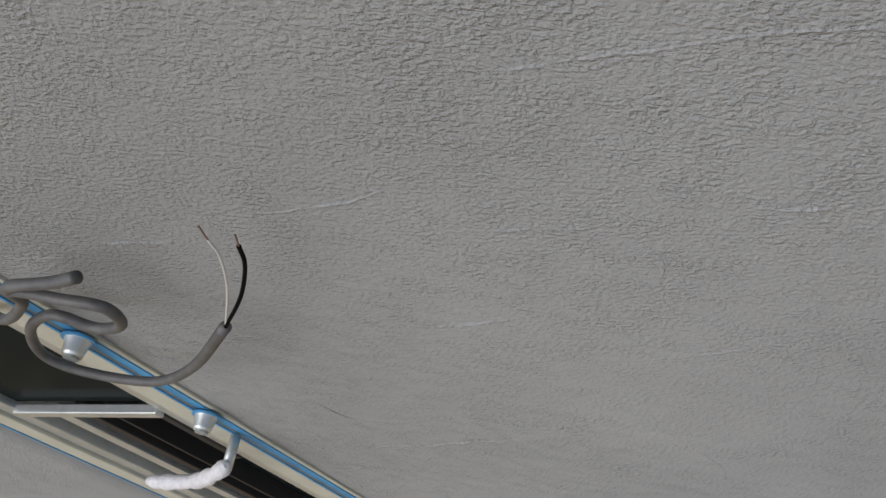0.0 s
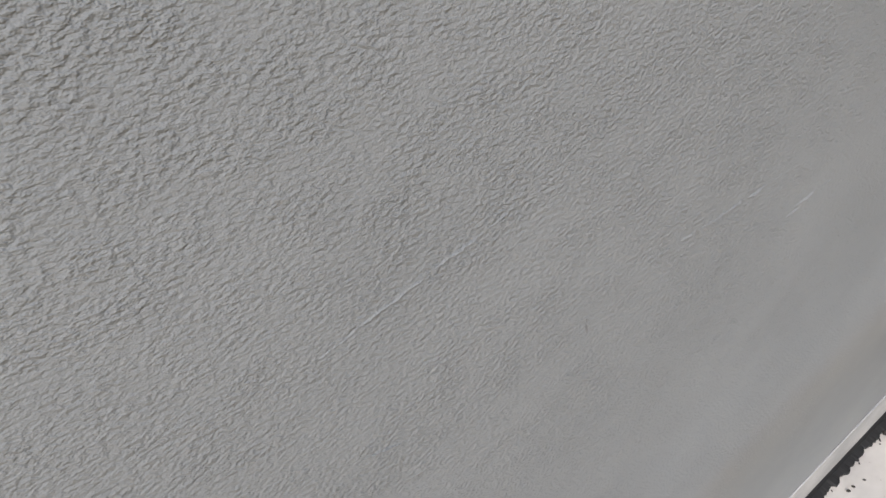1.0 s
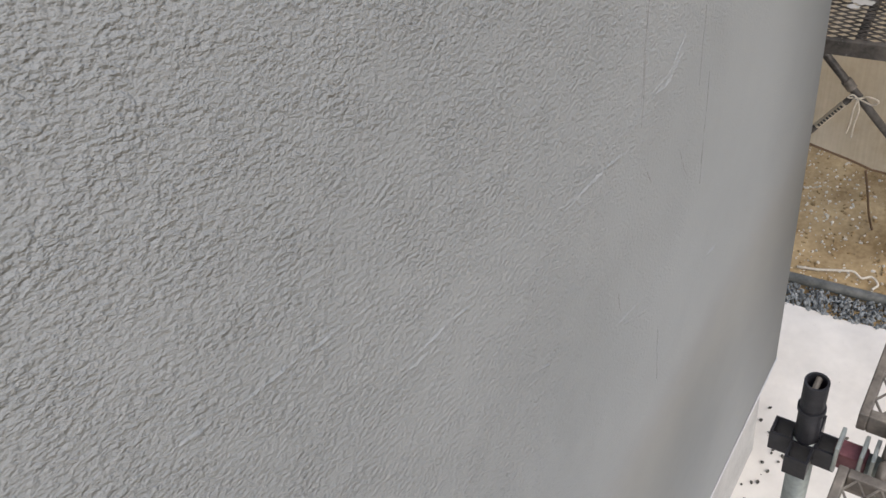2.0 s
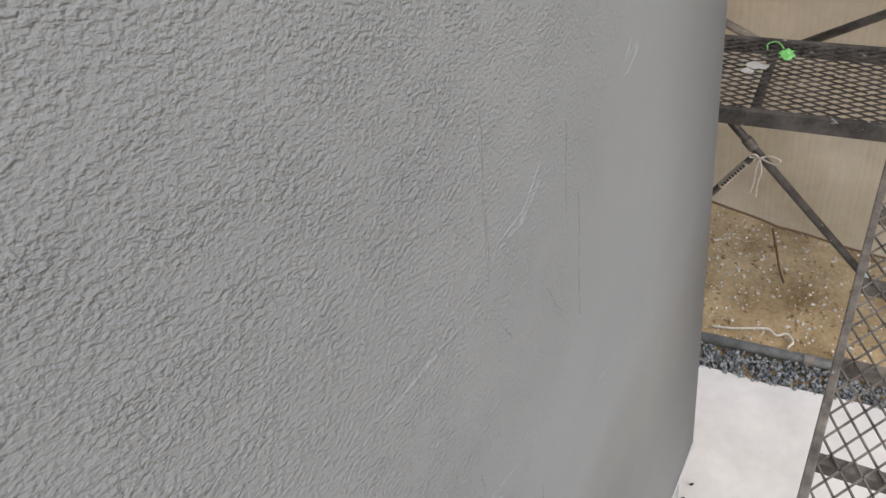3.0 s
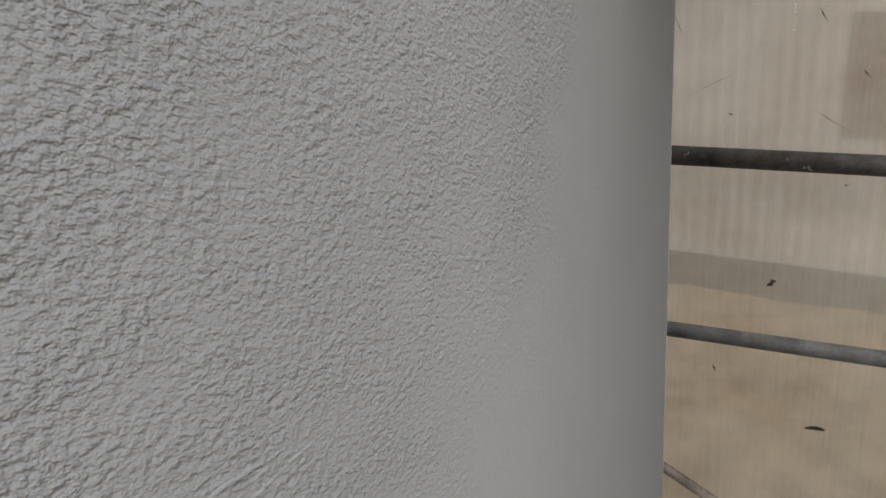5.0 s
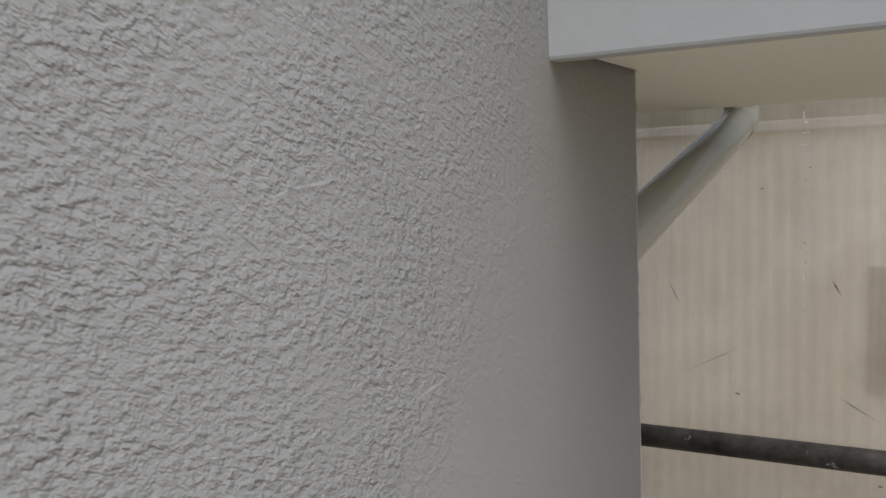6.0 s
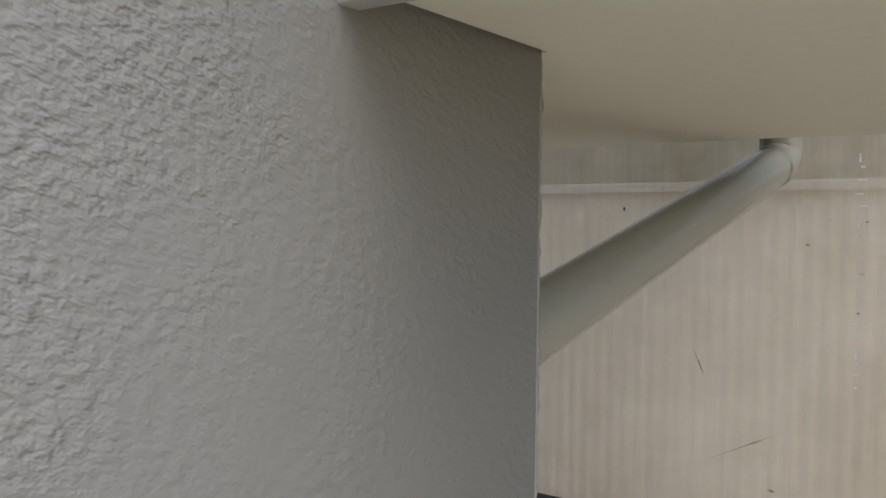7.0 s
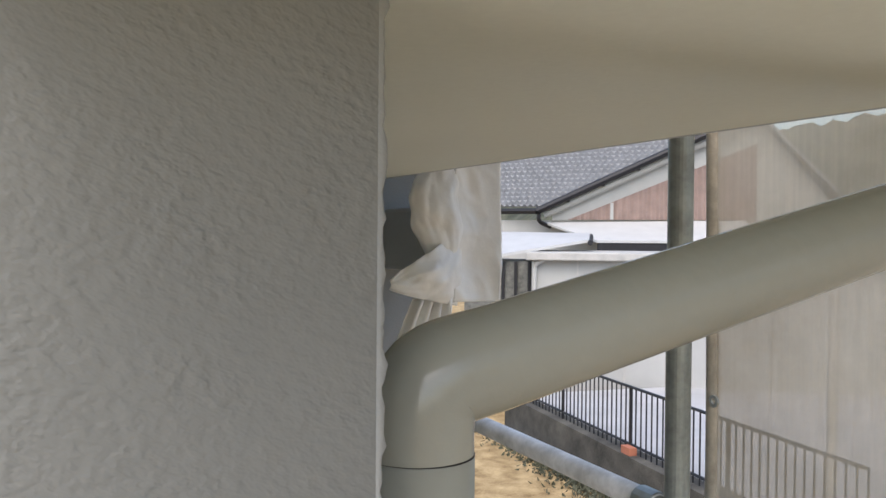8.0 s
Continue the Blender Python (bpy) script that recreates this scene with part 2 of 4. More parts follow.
def sweep(bm, line, radius, sides=12, caps=True):
    """A round tube along a line; radius is a number or a function of 0 to 1."""
    line = [Vector(q) for q in line]
    rings, last = [], None
    for i, q in enumerate(line):
        d = (line[min(i + 1, len(line) - 1)] - line[max(i - 1, 0)]).normalized()
        u = last - d * last.dot(d) if last else d.orthogonal()
        u.normalize()
        last = u
        w = d.cross(u)
        r = radius(i / (len(line) - 1)) if callable(radius) else radius
        rings.append([bm.verts.new(q + (u * math.cos(a) + w * math.sin(a)) * r) for a in (2 * math.pi * k / sides for k in range(sides))])
    for a, c in zip(rings[:-1], rings[1:]):
        for k in range(sides):
            bm.faces.new((a[k], a[(k + 1) % sides], c[(k + 1) % sides], c[k]))
    if caps:
        bm.faces.new(rings[0][::-1])
        bm.faces.new(rings[-1])
    return bm


def hollow(bm, a, c, r_out, r_in, sides=20):
    """A straight open pipe from a to c."""
    a, c = Vector(a), Vector(c)
    d = (c - a).normalized()
    u = d.orthogonal().normalized()
    w = d.cross(u)
    rings = [[bm.verts.new(q + (u * math.cos(t) + w * math.sin(t)) * r) for t in (2 * math.pi * k / sides for k in range(sides))]
             for q, r in ((a, r_out), (c, r_out), (c, r_in), (a, r_in))]
    for i in range(4):
        p, q = rings[i], rings[(i + 1) % 4]
        for k in range(sides):
            bm.faces.new((p[k], p[(k + 1) % sides], q[(k + 1) % sides], q[k]))
    return bm


def grid(bm, us, vs, f):
    vv = [[bm.verts.new(f(u, v)) for v in vs] for u in us]
    for i in range(len(us) - 1):
        for j in range(len(vs) - 1):
            bm.faces.new((vv[i][j], vv[i + 1][j], vv[i + 1][j + 1], vv[i][j + 1]))
    return bm


def steps(a, b, n):
    return [a + (b - a) * i / n for i in range(n + 1)]


def slab(corners, thick):
    """A flat plate over four corners, as thick as given downwards."""
    bm = bmesh.new()
    top = [bm.verts.new(q) for q in corners]
    low = [bm.verts.new((x, y, z - thick)) for x, y, z in corners]
    bm.faces.new(top)
    bm.faces.new(low[::-1])
    for i in range(4):
        k = (i + 1) % 4
        bm.faces.new((top[i], low[i], low[k], top[k]))
    bmesh.ops.recalc_face_normals(bm, faces=bm.faces)
    return bm


# ---- ground ----
def ground_height(x, y):
    bumps = 0.02 * noise.noise((x * 2.3, y * 2.3, 0)) + 0.012 * noise.noise((x * 9, y * 9, 3))
    flat = 0.0 if x < 0.95 and y < 1.5 else 1.0
    return bumps * flat - 0.012


bm = bmesh.new()
near = steps(-6, 8, 140)
xs = [-400, -150, -50, -15] + near + [9, 10, 12, 15, 20, 30, 60, 150, 400]
ys = [-400, -150, -50, -15] + near + [9, 10, 12, 15, 20, 30, 60, 150, 400]
grid(bm, xs, ys, lambda x, y: (x, y, ground_height(x, y)))
ground = tagged(part("ground", bm, SOIL, smooth=True), "bare brown building-site soil with small pebbles", "ground", kind="structure")

# ---- the stuccoed house ----
WIN_L, WIN_R, WIN_B, WIN_T = -4.81, -4.13, 1.05, 3.0
FOOT = 0.58
SOF = 3.203


wall = tagged(new("wall_front"), "light grey stucco outer wall with fresh trowel marks", "wall", kind="structure")
bm = bmesh.new()
zs = [FOOT + 0.025 * i for i in range(17)] + [WIN_B, 1.5, 2.0, 2.5, WIN_T, 3.4, 3.9]
xs = [-7.0, -6.0, -5.0, WIN_L, WIN_R, -3.0, -2.0, -1.0, -0.5, 0.0]
cells = [(i, j) for i in range(len(xs) - 1) for j in range(len(zs) - 1)
         if not (xs[i] >= WIN_L - 0.01 and xs[i + 1] <= WIN_R + 0.01 and zs[j] >= WIN_B - 0.01 and zs[j + 1] <= WIN_T + 0.01)]
front = {(i, j): bm.verts.new((xs[i], 0.0, zs[j])) for i in range(len(xs)) for j in range(len(zs))}
back = {(i, j): bm.verts.new((xs[i], 0.15, zs[j])) for i in range(len(xs)) for j in range(len(zs))}
used = set(cells)
for i, j in cells:
    bm.faces.new((front[i, j], front[i + 1, j], front[i + 1, j + 1], front[i, j + 1]))
    bm.faces.new((back[i, j], back[i, j + 1], back[i + 1, j + 1], back[i + 1, j]))
    for (di, dj), (p, q) in (((-1, 0), ((i, j), (i, j + 1))), ((1, 0), ((i + 1, j + 1), (i + 1, j))), ((0, -1), ((i + 1, j), (i, j))), ((0, 1), ((i, j + 1), (i + 1, j + 1)))):
        if (i + di, j + dj) not in used:
            bm.faces.new((front[p], front[q], back[q], back[p]))
bmesh.ops.recalc_face_normals(bm, faces=bm.faces)
face = part("stucco_face", bm, STUCCO, wall)
for f in face.data.polygons:
    f.use_smooth = abs(f.normal.y) > 0.7

side = tagged(new("wall_side"), "light grey stucco side wall round the corner", "wall", kind="structure")
part("stucco_face", boxed(-0.15, -0.004, 0.15, 2.0, FOOT, 3.9), STUCCO, side)
jut = tagged(new("wall_jut"), "grey wall stub standing out under the eave", "wall", kind="structure")
part("stucco_face", boxed(-0.004, 0.787, 1.85, 2.0, FOOT, SOF - 0.002), STUCCO, jut)
part("stucco_face", boxed(0.575, 0.787, 1.85, 2.0, SOF - 0.002, 3.55), STUCCO, jut)
far = tagged(new("wall_back"), "plain closing wall of the house", "wall", kind="structure")
part("plain_face", boxed(-7.0, -0.15, 4.0, 4.15, 0, 3.9), STUCCO, far)
left = tagged(new("wall_far_side"), "plain closing wall of the house", "wall", kind="structure")
part("plain_face", boxed(-7.15, -7.0, 0, 4.15, 0, 3.9), STUCCO, left)
room = tagged(new("floor"), "dark room floor seen through the window", "floor", kind="structure")
part("boards", boxed(-7.0, -0.15, 0.15, 4.0, 0.5, 0.6), DARKCONC, room)
lid = tagged(part("ceiling", boxed(-7.15, -0.0, 0.0, 4.15, 3.9, 4.0), SOFFIT), "plain ceiling closing the house", "ceiling", kind="structure")

# foundation and the drip flashing above it
base = tagged(part("foundation", boxed(-7.0, -0.03, 0.030, 0.2, -0.05, FOOT - 0.008), CONCRETE), "grey painted concrete house foundation", "foundation", kind="structure")
drip = tagged(part("trim", boxed(-7.0, 0.006, -0.004, 0.15, FOOT - 0.006, FOOT - 0.0005, bevel=0.002), WRAP), "thin pale drip edge along the wall foot", "drip edge", kind="structure")


# torn black membrane showing between foundation and ground sheet
bm = bmesh.new()
prev = None
for i in range(445):
    x = -4.0 + i * 0.008
    w = 0.030 + 0.020 * noise.noise((x * 6, 0, 0)) + 0.016 * noise.noise((x * 31, 3, 0)) + 0.010 * noise.noise((x * 90, 1, 0))
    row = [bm.verts.new(q) for q in ((x, 0.030, 0.075), (x, 0.020, 0.045), (x, 0.020 - max(0.004, w), 0.036), (x, 0.020 - max(0.004, w), 0.02))]
    if prev:
        for k in range(3):
            bm.faces.new((prev[k], prev[k + 1], row[k + 1], row[k]))
    prev = row
bmesh.ops.recalc_face_normals(bm, faces=bm.faces)
strip = tagged(part("membrane_strip", bm, RUBBER), "torn black membrane strip along the wall foot", "membrane", kind="structure")


# raised lips that the trowel left, each a thin tapered swelling of the paint
def ridge(x0, z0, x1, z1, bow=0.0, h=0.0034, w=0.0018):
    """A broken one-sided lip: steep on its upper side, running out softly below."""
    a, c = Vector((x0, 0, z0)), Vector((x1, 0, z1))
    d = c - a
    nrm = Vector((-d.z, 0, d.x)).normalized()
    up = nrm if nrm.z > 0 else -nrm
    h = h * 0.4 if abs(d.z) > abs(d.x) else h
    n_seg = max(10, int(d.length / 0.006))
    bm = bmesh.new()
    rows = []
    for i in range(n_seg + 1):
        t = i / n_seg
        run = t * d.length
        q = a + d * t + nrm * (bow * 4 * t * (1 - t) + 0.005 * noise.noise((x0 * 7 + run * 14, z0 * 5, 1)) + 0.0016 * noise.noise((x0 * 3 + run * 75, z0 * 5, 4)))
        broken = 0.55 + 0.75 * noise.noise((run * 34, x0 * 9, z0 * 3)) + 0.45 * noise.noise((run * 130, x0 * 5, z0 * 7))
        k = math.sin(math.pi * min(1, max(0, t))) ** 0.7 * min(1.2, max(0.25, broken))
        rows.append([bm.verts.new(q + up * s * w * (0.6 + 0.4 * k) + Vector((0, 0.0003 - e * h * k, 0))) for s, e in ((1.3, 0), (0.4, 0.85), (-0.1, 1.0), (-1.2, 0.5), (-4.0, 0))])
    for p, q in zip(rows[:-1], rows[1:]):
        for k in range(4):
            bm.faces.new((p[k], p[k + 1], q[k + 1], q[k]))
    bmesh.ops.recalc_face_normals(bm, faces=bm.faces)
    part("trowel_ridge", bm, STUCCO, wall, smooth=True)


ridge(-3.240, 3.076, -2.900, 3.043, 0.004)
ridge(-3.590, 2.924, -3.360, 2.94, -0.012)
ridge(-3.610, 2.915, -3.590, 3.06, 0.03)
ridge(-3.550, 2.627, -3.310, 2.64, -0.012)
ridge(-3.340, 2.843, -3.180, 2.817, 0.002)
ridge(-3.180, 2.817, -3.170, 2.68, 0.03)
ridge(-3.365, 2.945, -3.320, 2.87, 0.004)
ridge(-3.860, 2.892, -3.680, 2.863, 0.012)
ridge(-3.850, 2.38, -3.680, 2.257, -0.07)
ridge(-3.590, 2.29, -3.340, 2.265, -0.045)
ridge(-2.985, 2.53, -3.020, 2.365, -0.01)
ridge(-3.270, 2.49, -3.030, 2.545, -0.012)
ridge(-3.050, 2.83, -2.950, 2.82)
ridge(-4.050, 2.888, -3.910, 2.867)
ridge(-3.830, 2.62, -3.750, 2.616)
ridge(-3.960, 2.09, -3.430, 2.18, 0.0)
ridge(-3.240, 2.15, -3.205, 1.94, 0.03)
ridge(-2.880, 3.04, -2.710, 3.02, 0.0)
ridge(-2.720, 3.023, -2.580, 3.01, 0.003)
ridge(-2.390, 2.93, -2.115, 2.912, 0.0)
ridge(-2.000, 2.653, -1.670, 2.56, -0.006)
ridge(-2.400, 2.748, -2.330, 2.69, 0.006)
ridge(-2.490, 3.205, -2.450, 3.18)
ridge(-2.870, 2.54, -2.770, 2.53, 0.01)
ridge(-1.40, 2.392, -1.10, 2.336, 0.012)
ridge(-0.95, 2.404, -1.09, 2.395, 0.02)
ridge(-1.68, 2.444, -1.64, 2.437)
ridge(-1.044, 1.84, -1.05, 1.70)
ridge(-0.80, 1.812, -0.73, 1.80)
ridge(-1.085, 2.55, -1.107, 2.39, 0.006)
ridge(-1.105, 2.389, -0.93, 2.435, -0.02)
ridge(-0.868, 2.435, -0.887, 2.30, 0.003)
ridge(-0.84, 2.28, -0.871, 2.00, 0.006)
ridge(-0.575, 2.387, -0.635, 2.357, 0.002)
ridge(-0.95, 2.213, -0.88, 2.09, -0.02)
ridge(-0.99, 2.818, -0.72, 2.82, 0.01)
ridge(-0.81, 2.623, -0.52, 2.583, 0.008)
ridge(-1.073, 2.93, -1.083, 2.815, 0.003, 0.009)
ridge(-0.65, 2.383, -0.57, 2.39)
ridge(-0.545, 2.505, -0.435, 2.49)
ridge(-0.70, 2.81, -0.65, 2.74, 0.008)
ridge(-0.43, 2.983, -0.30, 2.997, 0.0, 0.0010, 0.0016)
ridge(-0.50, 3.104, -0.41, 3.116, 0.002, 0.0010, 0.0016)

ridge(-0.866, 2.330, -0.930, 1.880, 0.004, 0.0016)
ridge(-1.234, 2.032, -1.077, 1.979, 0.004)
ridge(-1.206, 2.015, -1.092, 1.944, 0.002)
ridge(-1.470, 2.190, -1.412, 2.157, 0.003)
ridge(-1.683, 2.456, -1.540, 2.416, 0.004)
ridge(-1.386, 2.410, -1.149, 2.359, -0.006)
ridge(-1.102, 2.388, -0.940, 2.398, -0.008)
ridge(-0.810, 1.819, -0.731, 1.800, 0.001)
ridge(-1.093, 2.398, -0.960, 2.397, -0.004)
ridge(-0.806, 2.623, -0.559, 2.588, 0.003)
ridge(-0.647, 2.362, -0.567, 2.382, -0.004)
ridge(-0.794, 2.806, -0.707, 2.812, 0.002)
ridge(-0.717, 2.601, -0.554, 2.573, 0.003)
ridge(-0.637, 2.385, -0.601, 2.415, 0.001)


# upright trowel scratches, their shade painted in as thin dark-grey slivers
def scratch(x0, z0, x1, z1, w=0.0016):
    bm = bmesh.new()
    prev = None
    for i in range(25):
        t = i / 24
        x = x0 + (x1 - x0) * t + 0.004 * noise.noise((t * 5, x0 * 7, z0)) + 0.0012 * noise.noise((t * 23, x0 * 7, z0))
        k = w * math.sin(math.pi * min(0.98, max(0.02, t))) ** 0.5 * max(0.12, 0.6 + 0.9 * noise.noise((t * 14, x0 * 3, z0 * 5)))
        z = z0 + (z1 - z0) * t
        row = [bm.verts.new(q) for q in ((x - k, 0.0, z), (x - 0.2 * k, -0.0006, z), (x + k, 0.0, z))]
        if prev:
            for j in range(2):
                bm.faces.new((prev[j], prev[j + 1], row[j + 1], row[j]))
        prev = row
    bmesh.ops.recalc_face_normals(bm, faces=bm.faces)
    part("scratch", bm, MARKSHADE, wall, "upright scratch line with its shade painted dark", smooth=True)


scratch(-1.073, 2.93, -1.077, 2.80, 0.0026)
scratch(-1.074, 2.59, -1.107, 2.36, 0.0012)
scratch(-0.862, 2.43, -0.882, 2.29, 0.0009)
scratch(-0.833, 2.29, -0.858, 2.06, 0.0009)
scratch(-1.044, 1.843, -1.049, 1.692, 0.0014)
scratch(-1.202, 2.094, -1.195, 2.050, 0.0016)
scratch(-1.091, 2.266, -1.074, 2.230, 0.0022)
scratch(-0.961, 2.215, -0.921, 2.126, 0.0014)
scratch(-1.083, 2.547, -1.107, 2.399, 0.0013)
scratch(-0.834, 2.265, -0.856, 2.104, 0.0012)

# small dark nicks in the fresh coat
for x, z, w, h in ((-2.083, 2.618, 0.0018, 0.011), (-2.081, 2.634, 0.0011, 0.006)):
    bm = bmesh.new()
    ring = [bm.verts.new((x + w * math.cos(a) * (1 + 0.5 * noise.noise((math.cos(a), math.sin(a), x * 9))), 0.0, z + h * math.sin(a))) for a in steps(0, 2 * math.pi * 11 / 12, 11)]
    tip = bm.verts.new((x, -0.0012, z))
    for i in range(12):
        bm.faces.new((ring[i], ring[(i + 1) % 12], tip))
    part("dark_nick", bm, MARKSHADE, wall, "dark nick")

# ragged paint lip on the wall's corner
bm = bmesh.new()
prev = None
z = 2.3
while z < SOF - 0.004:
    chip = 0.0004 + 0.0052 * max(0, noise.noise((0, 0, z * 44))) + 0.008 * max(0, noise.noise((2, 5, z * 13)) - 0.15) + 0.003 * max(0, noise.noise((5, 2, z * 120))) + random.uniform(0, 0.0012)
    dent = 0.0006 * noise.noise((7, 1, z * 60))
    row = [bm.verts.new(q) for q in ((-0.0035, 0.0005, z), (-0.0015, 0.0, z), (-0.0002, -0.0002, z), (chip, 0.0002 + 0.3 * dent, z), (chip * 1.05, 0.003, z), (chip * 0.5, 0.007, z), (-0.002, 0.010, z))]
    if prev:
        for k in range(6):
            bm.faces.new((prev[k], prev[k + 1], row[k + 1], row[k]))
    prev = row
    z += random.uniform(0.002, 0.005)
bmesh.ops.recalc_face_normals(bm, faces=bm.faces)
part("paint_lip", bm, STUCCO, wall, "ragged lip of grey paint on the corner", smooth=True)

# eave box over the corner: soffit board, side fascia, outer fascia
eave = thing("eave", "boxed eave with cream soffit and pale blue-grey fascia", "eave", at=pose(0, 0, 0, 0, 0, 3.1))
part("soffit", boxed(-0.16, 0.635, -0.235, -0.004, SOF, SOF + 0.02), SOFFIT, eave, "cream painted soffit board")
part("soffit", boxed(0.001, 0.635, -0.004, 2.4, SOF, SOF + 0.02), SOFFIT, eave, "cream painted soffit board")
part("fascia", boxed(-0.178, -0.1605, -0.235, 0.02, SOF - 0.006, SOF + 0.30, bevel=0.003), FASCIA, eave, "pale blue-grey fascia board")
part("fascia", boxed(0.636, 0.655, -0.235, 2.4, SOF + 0.0015, SOF + 0.30, bevel=0.001), FASCIA, eave, "pale blue-grey fascia board")
# unseen box gutter, added to keep sky light off pipe top and wall stub
part("gutter", boxed(0.656, 0.96, 0.0, 1.80, SOF + 0.13, SOF + 0.25, bevel=0.01), FASCIA, eave, "unseen gutter box shading the pipe's upper end")
part("top_board", boxed(-0.17, 0.65, -0.235, 2.4, SOF + 0.30, SOF + 0.32), FASCIA, eave)

# rain pipe: up the corner, elbow, slanting out to the eave's edge
pipe = thing("downpipe", "cream plastic rain downpipe slanting from eave to corner", "downpipe")
ELB = Vector((0.0580, 0.0955, 2.988))
TOP = Vector((0.915, 0.1275, 3.193))
R = 0.0312
d = (TOP - ELB).normalized()
part("lower_pipe", sweep(bmesh.new(), [(0.0585, 0.0955, 0.0), (0.0585, 0.0955, 2.9474)], R, 32), CREAM, pipe, smooth=True)
line = smooth_line([ELB - Vector((0, 0, 0.0395)), ELB - Vector((0, 0, 0.024)), ELB - Vector((0, 0, 0.009)) + d * 0.003, ELB + d * 0.014, ELB + d * 0.05], 6)
part("elbow", sweep(bmesh.new(), line, R + 0.0001, 32, False), CREAM, pipe, smooth=True)
part("slanting_pipe", sweep(bmesh.new(), [ELB + d * 0.0499, TOP - d * 0.05], R, 32, False), CREAM, pipe, smooth=True)
part("top_elbow", sweep(bmesh.new(), smooth_line([TOP - d * 0.06, TOP - d * 0.025, TOP + Vector((-0.002, 0, 0.012)), TOP + Vector((0, 0, 0.05)), TOP + Vector((0, 0, 0.10))], 5), R + 0.0008, 28, False), CREAM, pipe, smooth=True)
part("collar", hollow(bmesh.new(), (0.0585, 0.0955, 2.9478), (0.0585, 0.0955, 2.9484), R + 0.0002, R - 0.002, 32), RUBBER, pipe, "dark joint line")
for z in (0.9, 2.2):
    part("pipe_clip", hollow(bmesh.new(), (0.0585, 0.0955, z), (0.0585, 0.0955, z + 0.02), R + 0.003, R, 24), ALU, pipe)

# ---- window with its masking, knobs, cable ----
win = tagged(new("window_1"), "aluminium window masked with blue tape round its edge", "window", kind="structure")
for name, a in (("window_frame", (WIN_R - 0.075, WIN_R, -0.012, 0.10, WIN_B, WIN_T)), ("window_frame", (WIN_L, WIN_L + 0.075, -0.012, 0.10, WIN_B, WIN_T)),
                ("window_frame", (WIN_L + 0.075, WIN_R - 0.075, -0.012, 0.10, WIN_T - 0.06, WIN_T)), ("window_sill", (WIN_L + 0.075, WIN_R - 0.075, -0.03, 0.10, WIN_B, WIN_B + 0.05))):
    part(name, boxed(*a, bevel=0.004), SEAL, win, "cream surround of the window")
for x0, x1 in ((WIN_R - 0.125, WIN_R - 0.075), (WIN_L + 0.075, WIN_L + 0.125)):
    part("jamb", boxed(x0, x1, -0.002, 0.08, WIN_B + 0.05, WIN_T - 0.06, bevel=0.003), ALU, win, "silver aluminium jamb")
part("transom", boxed(WIN_L + 0.125, WIN_R - 0.125, -0.012, 0.010, 2.292, 2.318, bevel=0.003), ALU, win, "pale transom rail")
for x0, x1 in ((-4.63, -4.59), (-4.54, -4.51), (-4.45, -4.44)):
    part("mullion", boxed(x0, x1, 0.01, 0.06, WIN_B + 0.05, 2.285, bevel=0.002), RUBBER if x1 - x0 < 0.035 else ALU, win)
part("gasket", boxed(WIN_R - 0.137, WIN_R - 0.125, 0.006, 0.07, WIN_B + 0.05, 2.285), RUBBER, win, "black rubber gasket")
part("pane", boxed(WIN_L + 0.125, WIN_R - 0.125, 0.016, 0.021, 2.318, WIN_T - 0.06), GLASS, win, "dark window glass")
part("pane", boxed(WIN_L + 0.125, WIN_R - 0.137, 0.055, 0.06, WIN_B + 0.05, 2.285), GLASS, win, "dark window glass")
part("latch", boxed(WIN_R - 0.150, WIN_R - 0.125, -0.006, 0.03, 2.02, 2.30, bevel=0.003), RUBBER, win, "black latch plate")
for x0, x1 in ((WIN_R - 0.008, WIN_R - 0.0005), (WIN_L + 0.0005, WIN_L + 0.008)):
    part("masking_tape", boxed(x0, x1, -0.0145, -0.0125, WIN_B, WIN_T + 0.02), BLUE, win, "strip of blue masking tape")
for x0, x1 in ((WIN_R + 0.0005, WIN_R + 0.024), (WIN_L - 0.024, WIN_L - 0.0005)):
    part("masking_tape", boxed(x0, x1, -0.0085, -0.0065, WIN_B, WIN_T + 0.02), BLUE, win, "strip of blue masking tape")
for x0, x1 in ((WIN_R + 0.001, WIN_R + 0.036), (WIN_L - 0.036, WIN_L - 0.001)):
    part("sealant", boxed(x0, x1, -0.006, 0.003, WIN_B, WIN_T + 0.02, bevel=0.002), SEAL, win, "cream sealant strip")


def knob(x, z):
    k = thing("wall_knob", "silver conical standoff beside the window", "knob", "knobs beside the window")
    part("cone", sweep(bmesh.new(), smooth_line([(x, -0.012, z), (x, -0.024, z), (x, -0.045, z)], 4), lambda t: 0.024 - 0.007 * t, 24), ALU, k, smooth=True)
    part("cap", sweep(bmesh.new(), [(x, -0.044, z), (x, -0.050, z)], 0.013, 20), STEEL, k)
    part("washer", sweep(bmesh.new(), [(x, -0.0125, z), (x, -0.0165, z)], 0.029, 24), BLUE, k, "blue-smeared washer")


